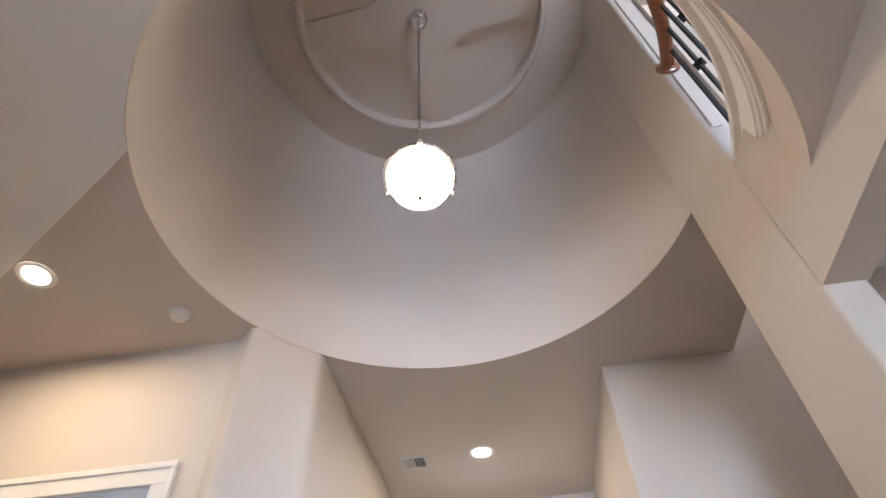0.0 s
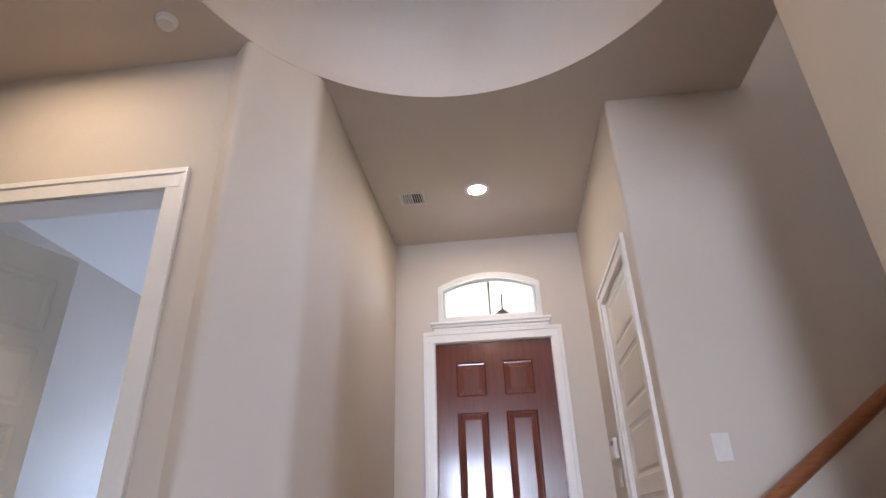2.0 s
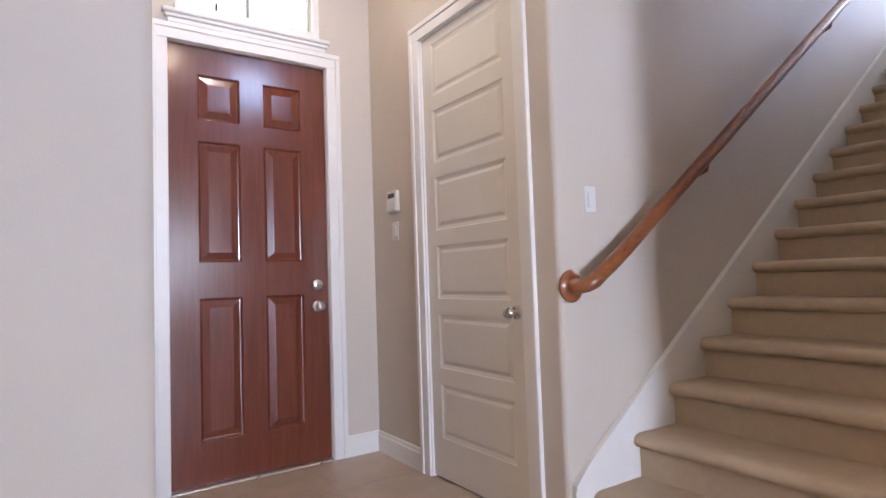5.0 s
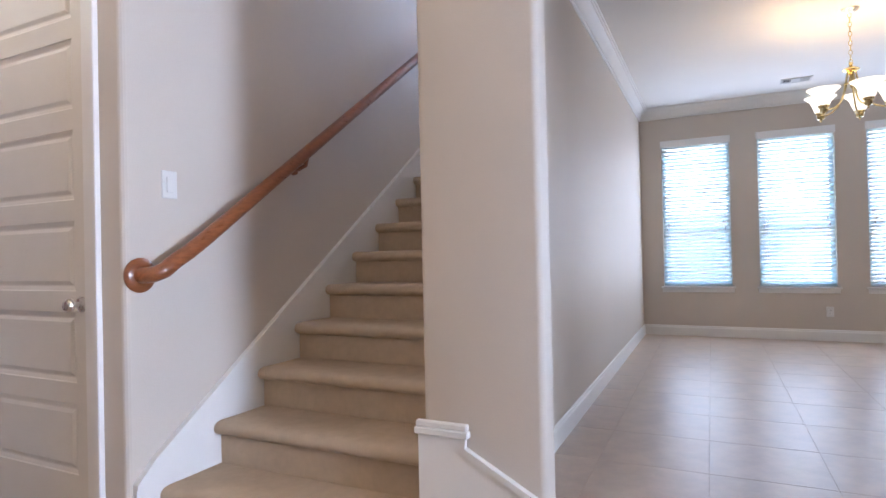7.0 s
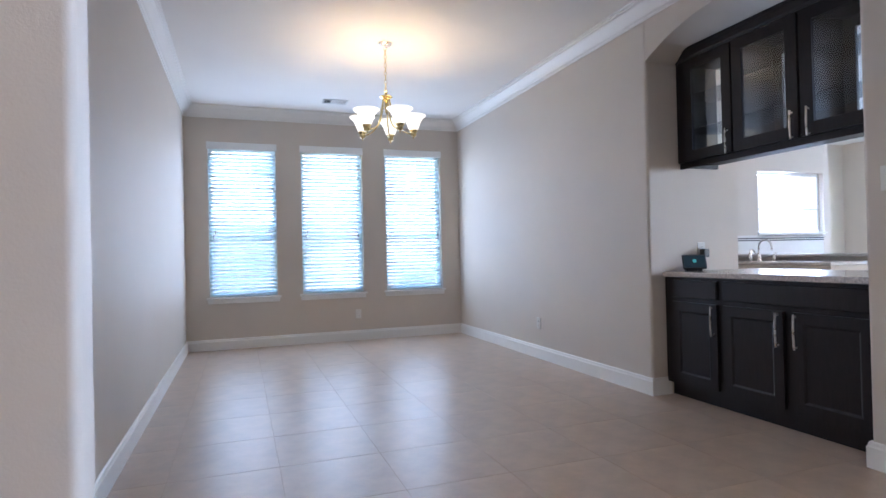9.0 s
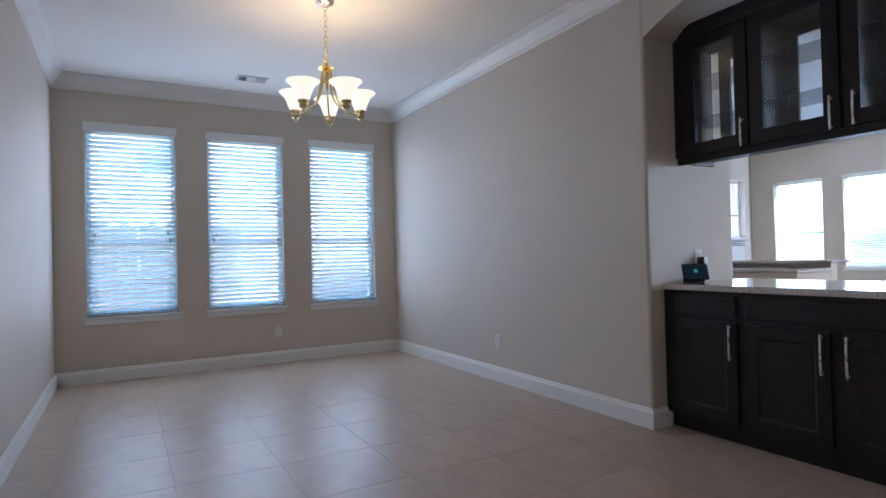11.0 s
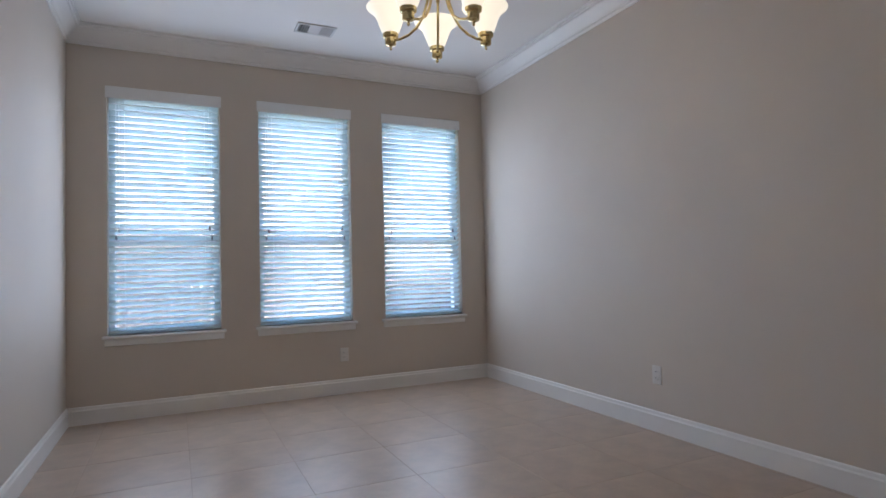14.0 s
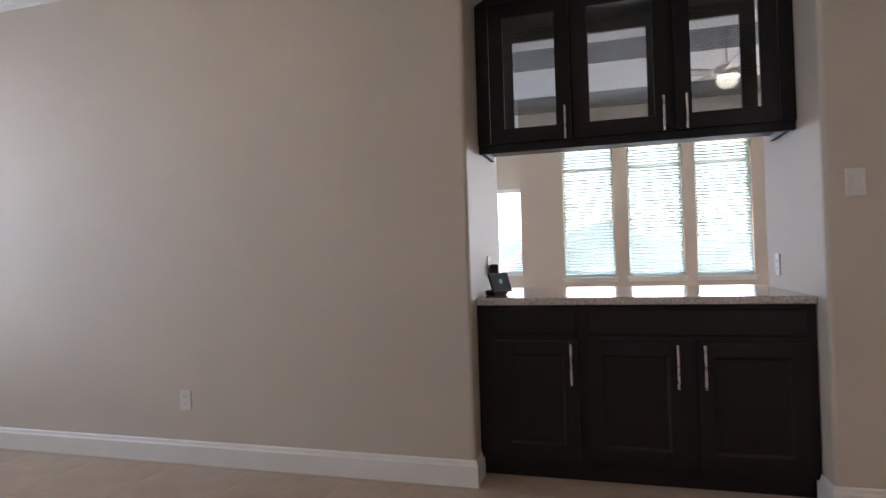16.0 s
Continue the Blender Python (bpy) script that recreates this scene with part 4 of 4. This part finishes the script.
plate("light_switch", pose(0.0, -0.29, 1.385, 0, 0, -90), "white rocker light switch below the keypad", "switch", "rocker")

# ---- serving niche ----
FY = -6.41
base = thing("base_cabinet", (0, 0, 0), "dark espresso base cabinet with three doors and two drawers", "cabinet")
bm = bmesh.new()
box(bm, NX0 + 0.004, NX1 - 0.004, NY + 0.02, FY - 0.02, 0.10, 0.868)
box(bm, NX0 + 0.004, NX1 - 0.004, NY + 0.02, FY - 0.075, 0.0, 0.10)
part("body", bm, M_ESP, base)
def frame_ring(x0, x1, z0, z1, front, t=0.02, w=0.075):
    """A mitred frame round a glass pane."""
    o4 = [(x0, z0), (x1, z0), (x1, z1), (x0, z1)]
    i4 = [(x0 + w, z0 + w), (x1 - w, z0 + w), (x1 - w, z1 - w), (x0 + w, z1 - w)]
    return ring_prism(bmesh.new(), o4, i4, "y", front - t, front)
def pull(parent, x, z0, z1, front):
    zm = (z0 + z1) / 2
    bm = tube(bmesh.new(), [(x, front - 0.002, z0 + 0.012), (x, front + 0.022, z0 + 0.012)], 0.005, 8)
    tube(bm, [(x, front - 0.002, z1 - 0.012), (x, front + 0.022, z1 - 0.012)], 0.005, 8)
    pts = [(x, front + 0.022 + 0.004 * math.sin(math.pi * k / 8), z0 + (z1 - z0) * k / 8) for k in range(9)]
    tube(bm, pts, 0.0062, 10)
    return part("handle", bm, M_NICKEL, parent, "satin nickel bar handle", True)
for x0, x1, hx in ((2.0, 2.40, 2.03), (1.52, 1.95, 1.55), (1.02, 1.46, 1.435)):
    bm = slab_with_panels("y", FY, 1, x0, x1, 0.125, 0.695, [(x0 + 0.062, x1 - 0.062, 0.187, 0.633)], 0.02, False, "flat")
    d = part("door", bm, M_ESP, base)
    pull(d, hx, 0.485, 0.685, FY)
for x0, x1 in ((2.0, 2.40), (1.02, 1.95)):
    bm = B(x0, x1, FY - 0.02, FY, 0.725, 0.850, 0.006)
    part("drawer_front", bm, M_ESP, base)
top = thing("countertop", ((NX0 + NX1) / 2, -6.75, 0.87), "polished speckled granite countertop in the niche", "countertop")
part("slab", B(-(NX1 - NX0) / 2 + 0.002, (NX1 - NX0) / 2 - 0.002, -0.52, 0.345, 0.0, 0.036, 0.008, 3), M_GRANITE, top)

UY0, UY1 = -6.58, -6.97
UZ0, UZ1 = 1.68, 2.47
up = thing("wall_cabinet", (0, 0, 0), "dark espresso wall cabinet with glass doors on both sides", "cabinet")
UX0, UX1 = NX0 + 0.003, NX1 - 0.003
for x in (UX0 + 0.01, UX1 - 0.01):
    part("side_panel", B(x - 0.01, x + 0.01, UY1 + 0.02, UY0 - 0.021, UZ0, UZ1), M_ESP, up)
for x in (1.99, 1.51):
    part("partition", B(x - 0.012, x + 0.012, UY1 + 0.02, UY0 - 0.021, UZ0 + 0.052, UZ1 - 0.022), M_ESP, up)
part("top_panel", B(UX0 + 0.02, UX1 - 0.02, UY1 + 0.02, UY0 - 0.021, UZ1 - 0.02, UZ1 - 0.002), M_ESP, up)
part("bottom_panel", B(UX0 + 0.02, UX1 - 0.02, UY1 + 0.02, UY0 - 0.021, UZ0 + 0.03, UZ0 + 0.05), M_ESP, up)
for z in (UZ0 + 0.26, UZ0 + 0.515):
    part("shelf", B(UX0 + 0.02, UX1 - 0.02, UY1 + 0.04, UY0 - 0.04, z, z + 0.010), M_SHELFGLASS, up, "clear glass shelf")
for x0, x1 in ((2.424, UX1), (UX0, 1.041)):
    part("filler_stile", B(x0, x1, UY0 - 0.02, UY0 - 0.002, UZ0 + 0.032, UZ1 - 0.012), M_ESP, up)
part("light_rail", B(UX0, UX1, UY0 - 0.04, UY0 - 0.018, UZ0 - 0.012, UZ0 + 0.03, 0.003), M_ESP, up)
crown = [(0, 0), (0.006, 0.0), (0.012, 0.02), (0.035, 0.05), (0.045, 0.055), (0.045, 0.075), (0, 0.075)]
part("crown", sweep(bmesh.new(), crown, [(UX0, UY0, 0, 1, UZ1 - 0.012), (UX1, UY0, 0, 1, UZ1 - 0.012)]), M_ESP, up)
for y, sgn in ((UY0, 1), (UY1 + 0.02, 0)):
    for x0, x1, hx in ((2.0, 2.42, 2.03), (1.52, 1.985, 1.555), (1.045, 1.50, 1.45)):
        d = part("door", frame_ring(x0, x1, UZ0 + 0.034, UZ1 - 0.015, y), M_ESP, up)
        part("glass_pane", B(x0 + 0.07, x1 - 0.07, y - 0.013, y - 0.009, UZ0 + 0.1, UZ1 - 0.085), M_CABGLASS, d, "clear glass pane")
        if sgn:
            pull(d, hx, 1.71, 1.88, y)

# things on the niche counter
tab = thing("smart_display", pose(2.395, -6.62, 0.906, 0, 0, 62), "small dark smart display leaning on its stand", "display")
part("stand", B(-0.06, 0.06, -0.07, 0.0, 0, 0.03, 0.01, 2), M_DARKP, tab)
bm = B(-0.085, 0.085, -0.010, 0.0, -0.005, 0.105, 0.006)
bmesh.ops.transform(bm, matrix=pose(0, 0.01, 0.022, 18, 0, 0), verts=bm.verts)
case = part("case", bm, M_DARKP, tab)
bm = B(-0.075, 0.075, 0.0, 0.0015, 0.006, 0.096)
bmesh.ops.transform(bm, matrix=pose(0, 0.01, 0.022, 18, 0, 0), verts=bm.verts)
part("screen", bm, M_SCREEN, tab, "dim glowing screen")
bm = lathe(bmesh.new(), [(0.0, 0.0), (0.014, 0.0)], 20, m=pose(0, 0.01, 0.022, 18, 0, 0) @ pose(0, 0.0022, 0.055, -90))
part("clock_face", bm, M_TEAL, tab, "round teal emblem")
adp = thing("power_adapter", (NX1 - 0.01, -6.78, 1.04), "black plug-in adapter in the outlet", "adapter")
part("plug_body", B(-0.05, 0.0, -0.025, 0.025, -0.035, 0.03, 0.005), M_DARKP, adp)
part("cable", tube(bmesh.new(), [(-0.03, 0.0, -0.035), (-0.04, 0.01, -0.09), (-0.05, 0.05, -0.128), (-0.03, 0.10, -0.130), (-0.05, 0.14, -0.130), (-0.09, 0.13, -0.125)], 0.003, 6), M_DARKP, adp, "", True)

# ---- great room beyond the niche ----
GY, GX = -12.5, 3.07
bm = bmesh.new()
xs = [GX, 2.42, 1.66, 1.47, 0.69, 0.53, -0.22, -0.55, -2.55, -5.0]
g_wins = [(xs[2], xs[1]), (xs[4], xs[3]), (xs[6], xs[5])]
for i in range(len(xs) - 1):
    b_, a_ = xs[i], xs[i + 1]
    if i % 2 == 0:
        box(bm, a_, b_, GY - 0.16, GY, -0.05, 3.4)
    else:
        box(bm, a_, b_, GY - 0.16, GY, -0.05, 0.74)
        box(bm, a_, b_, GY - 0.16, GY, 2.75, 3.4)
box(bm, GX - 0.16, GX, -16.6, GY - 0.16, -0.05, 3.4)
structure("wall_great_room", bm, M_WALL, "painted living room wall with three tall windows", "wall")
for a_, b_ in g_wins:
    window_unit("window_living", "y", GY, 1, a_, b_, 0.74, 2.75, "tall white living room window", 0.16, 2.40)
    blind(pose((a_ + b_) / 2, GY - 0.045, 0.74, 0, 0, 90), b_ - a_ - 0.006, 2.01, -38, "white blind with open slats", "living room blinds")
n_wins = [(6.6, 7.65), (5.1, 6.2), (3.57, 4.3)]
bm = bmesh.new()
xs = [8.2, 7.65, 6.6, 6.2, 5.1, 4.3, 3.57, GX]
for i in range(len(xs) - 1):
    b_, a_ = xs[i], xs[i + 1]
    if i % 2 == 0:
        box(bm, a_, b_, -16.76, -16.6, -0.05, 3.4)
    else:
        box(bm, a_, b_, -16.76, -16.6, -0.05, 0.7)
        box(bm, a_, b_, -16.76, -16.6, 2.62, 3.4)
box(bm, 8.2, 8.36, -16.76, -13.5, -0.05, 3.4)
box(bm, X_W + 0.16, 8.36, -13.66, -13.5, -0.05, 3.4)
structure("wall_nook", bm, M_WALL, "painted breakfast nook walls with windows", "wall")
for a_, b_ in n_wins:
    window_unit("window_nook", "y", -16.6, 1, a_, b_, 0.7, 2.62, "tall white breakfast nook window")
    blind(pose((a_ + b_) / 2, -16.645, 0.7, 0, 0, 90), b_ - a_ - 0.006, 1.92, -28, "white blind with open slats", "nook blinds")
bm = bmesh.new()
box(bm, X_W, X_W + 0.16, -11.78, -7.15, -0.05, 3.4)
box(bm, X_W, X_W + 0.16, -13.5, -13.35, -0.05, 3.4)
box(bm, X_W, X_W + 0.16, -13.35, -11.78, -0.05, 1.33)
box(bm, X_W, X_W + 0.16, -13.35, -11.78, 2.38, 3.4)
structure("wall_kitchen_east", bm, M_WALL, "painted kitchen wall with a wide sink window", "wall")
window_unit("window_kitchen", "x", X_W, -1, -13.35, -11.78, 1.33, 2.38, "wide white kitchen window above the backsplash")
bm = B(-5.16, -5.0, -12.66, -7.1, -0.05, 3.4)
box(bm, -5.16, -2.2, -7.1, -6.94, -0.05, 3.4)
structure("wall_great_room_west", bm, M_WALL, "painted living room side wall", "wall")
bm = B(-5.16, 8.4, -16.8, -7.0, 3.395, 3.50)
structure("ceiling_great_room", bm, M_CEIL, "white painted living room ceiling", "ceiling")
splash = thing("backsplash", (X_W - 0.008, -10.4, 0.92), "pale tile backsplash with a dark accent strip", "backsplash")
part("tile_field", B(-0.006, 0.006, -2.9, 2.9, 0, 0.36), M_PLAST, splash)
for z in (0.265, 0.300):
    part("accent_strip", B(-0.010, -0.005, -2.9, 2.9, z, z + 0.018), M_DARKP, splash, "dark glass accent strip")
kc = thing("kitchen_counter", (X_W - 0.33, -10.4, 0), "pale base cabinets with a granite top under the window", "counter")
part("cabinets", B(-0.28, 0.32, -2.9, 2.9, 0, 0.875, 0.004), M_DOORW, kc)
part("worktop", B(-0.32, 0.32, -2.9, 2.9, 0.875, 0.915, 0.008), M_GRANITE, kc)
pen = thing("sink_peninsula", (4.15, -9.3, 0), "kitchen peninsula with a raised granite bar top", "counter")
part("knee_wall", B(-1.15, 1.5, -0.30, -0.18, 0, 0.955), M_WALL, pen)
part("bar_top", B(-1.2, 1.5, -0.45, -0.10, 0.955, 0.99, 0.008), M_GRANITE, pen)
part("panel", B(-1.15, 1.5, -0.18, 0.42, 0, 0.875, 0.004), M_WALL, pen)
part("worktop", B(-1.17, 1.5, -0.178, 0.45, 0.875, 0.915, 0.008), M_GRANITE, pen)
fc = thing("faucet", (4.10, -9.22, 0.915), "brushed nickel gooseneck kitchen faucet", "faucet")
goose = [(0, 0, 0.0), (0, 0, 0.16)] + [(-0.085 + 0.085 * math.cos(math.pi * k / 10), 0, 0.16 + 0.085 * math.sin(math.pi * k / 10)) for k in range(1, 11)] + [(-0.172, 0, 0.12)]
part("spout", tube(bmesh.new(), goose, 0.012, 10), M_NICKEL, fc, "", True)
part("base", lathe(bmesh.new(), [(0.03, 0), (0.03, 0.012), (0.02, 0.03), (0.017, 0.09), (0, 0.092)], 18), M_NICKEL, fc, "", True)
part("lever", tube(bmesh.new(), [(0.02, 0, 0.07), (0.05, 0, 0.09), (0.09, 0, 0.14)], 0.007, 8), M_NICKEL, fc, "", True)
for x, hgt in ((4.24, 0.13), (4.47, 0.10), (3.92, 0.09)):
    sd = thing("soap_dispenser", (x, -9.24, 0.915), "small brushed nickel pump beside the sink", "dispenser", "sink fittings")
    part("bottle", lathe(bmesh.new(), [(0, 0), (0.022, 0), (0.024, 0.01), (0.018, 0.03), (0.014, hgt * 0.7), (0.010, hgt * 0.8), (0, hgt * 0.8)], 18), M_NICKEL, sd, "", True)
    part("nozzle", tube(bmesh.new(), [(0, 0, hgt * 0.78), (0, 0, hgt), (-0.035, 0, hgt - 0.004)], 0.006, 8), M_NICKEL, sd, "", True)
for y in (-11.3, -10.3, -9.2):
    plate("outlet", pose(X_W - 0.014, y, 1.08, 0, 0, -90), "white wall outlet on the kitchen backsplash", "outlet", "outlet")

fan = thing("ceiling_fan", (0.54, -10.1, 3.395), "brushed nickel ceiling fan with pale blades and a lit bowl", "fan")
part("downrod", tube(bmesh.new(), [(0, 0, 0), (0, 0, -0.36)], 0.010, 10), M_NICKEL, fan, "", True)
part("canopy", lathe(bmesh.new(), [(0.07, 0), (0.065, -0.03), (0.02, -0.06)], 20), M_NICKEL, fan, "", True)
part("motor", lathe(bmesh.new(), [(0.02, -0.34), (0.11, -0.36), (0.13, -0.41), (0.11, -0.47), (0.05, -0.49), (0, -0.49)], 24), M_NICKEL, fan, "", True)
part("light_bowl", lathe(bmesh.new(), [(0, -0.60), (0.06, -0.585), (0.10, -0.545), (0.11, -0.50), (0, -0.49)], 24), M_FANBOWL, fan, "glowing bowl", True)
for k in range(5):
    bm = B(0.16, 0.66, -0.065, 0.065, -0.006, 0.006, 0.004)
    bmesh.ops.transform(bm, matrix=pose(0, 0, -0.43, 0, 0, 72 * k + 20) @ pose(0, 0, 0, 12, 0, 0), verts=bm.verts)
    part("blade", bm, M_FANBLADE, fan)

# ---- outside ----
bm = B(-60, 80, -80, 60, -0.6, -0.30)
structure("ground", bm, M_GRASS, "mown lawn around the house", "ground")
fence = thing("fence", (11.5, -4.6, -0.3), "weathered wooden privacy fence", "fence")
pk = mesh_from("picket", B(-0.011, 0.011, -0.07, 0.07, 0, 2.12, 0.003), M_FENCE)
for k in range(96):
    p = new("picket", pk)
    p.parent = fence
    p.location = (random.uniform(-0.004, 0.004), -10 + 0.147 * k, random.uniform(-0.02, 0.02))
for z in (0.35, 1.0, 1.6):
    part("rail", B(0.012, 0.05, -10, 4.1, z, z + 0.09), M_FENCE, fence)
fence2 = thing("fence", (1.5, -24.0, -0.3), "weathered wooden fence behind the garden", "fence")
pk2 = mesh_from("picket", B(-0.07, 0.07, -0.011, 0.011, 0, 1.85, 0.003), M_FENCE)
for k in range(110):
    p = new("picket", pk2)
    p.parent = fence2
    p.location = (-8 + 0.147 * k, random.uniform(-0.004, 0.004), random.uniform(-0.02, 0.02))
for z in (0.35, 1.0, 1.6):
    part("rail", B(-8, 8.2, 0.012, 0.05, z, z + 0.09), M_FENCE, fence2)
def house(place, label, w, d, h):
    hs = thing("neighbour_house", place, label, "house")
    part("wall", B(0, d, -w / 2, w / 2, 0, h), M_BRICK, hs)
    bm = bmesh.new()
    prism(bm, [(-w / 2 - 0.4, h), (w / 2 + 0.4, h), (0, h + 2.6)], "x", -0.4, d + 0.4)
    part("roof", bm, M_ROOF, hs)
    for z in (1.0, 3.9) if h > 5 else (1.0,):
        for y in (-w * 0.3, 0.1, w * 0.3):
            wd = part("window", B(-0.05, 0.02, y - 0.55, y + 0.55, z, z + 1.5), M_VINYL, hs)
            part("pane", B(-0.06, -0.045, y - 0.48, y + 0.48, z + 0.07, z + 1.43), M_WINDK, wd)
    return hs
nh = house(pose(18, -4.4, -0.3), "two-storey brick neighbour house with a shingle roof", 18, 9, 5.8)
# Added white block stands for the small bright square beyond the middle window.
part("white_square", B(-0.05, 0.0, -2.65, -2.15, 3.4, 3.85, 0.01), M_VINYL, nh, "small white square block on the wall")
house(pose(1.5, -78, -0.3, 0, 0, -90), "distant brick house with a shingle roof", 13, 9, 3.0)
# porch in front of the entry
bm = B(-3.2, 1.6, 0.16, 2.0, 3.35, 3.5)
structure("ceiling_porch", bm, M_TRIM, "white porch ceiling", "ceiling")
bm = B(-3.2, 1.6, 0.16, 5.0, -0.28, -0.02)
structure("porch_slab", bm, M_CONC, "concrete porch slab and front walk", "floor")
ln = thing("porch_lantern", (-0.665, 1.35, 3.35), "black metal lantern hanging in the porch", "lantern")
part("chain", tube(bmesh.new(), [(0, 0, 0), (0, 0, -0.18)], 0.008, 8), M_IRON, ln)
part("cap", lathe(bmesh.new(), [(0.01, -0.17), (0.04, -0.19), (0.08, -0.225), (0.08, -0.235), (0, -0.235)], 6), M_IRON, ln)
for k in range(6):
    a = math.pi * k / 3
    part("post", tube(bmesh.new(), [(0.072 * math.cos(a), 0.072 * math.sin(a), -0.235), (0.06 * math.cos(a), 0.06 * math.sin(a), -0.46)], 0.007, 6), M_IRON, ln)
part("glass", lathe(bmesh.new(), [(0.068, -0.24), (0.056, -0.455)], 6), M_CABGLASS, ln)
part("base", lathe(bmesh.new(), [(0, -0.495), (0.03, -0.485), (0.07, -0.46), (0, -0.455)], 6), M_IRON, ln)

# ---- floor tiles ----
TS = 0.525
tile_mesh = mesh_from("tile", B(-TS / 2 + 0.0012, TS / 2 - 0.0012, -TS / 2 + 0.0012, TS / 2 - 0.0012, -0.006, 0.0, 0.0007), M_TILE)
for i in range(-11, 10):
    for j in range(-5, 9):
        x, y = 1.60 + TS * (i + 0.5), -4.16 + TS * (j + 0.5)
        inside = (0.3 < x < 6.6 and -7.3 < y < -2.6) or (-2.3 < x <= 0.4 and -6.5 < y < 0.2) or (-3.8 < x <= -2.2 and -3.8 < y < 0.2)
        if inside and not (0.55 < x and y > -2.8):
            t_ = new("tile", tile_mesh)
            t_.parent = floor
            t_.location = (x, y, 0)
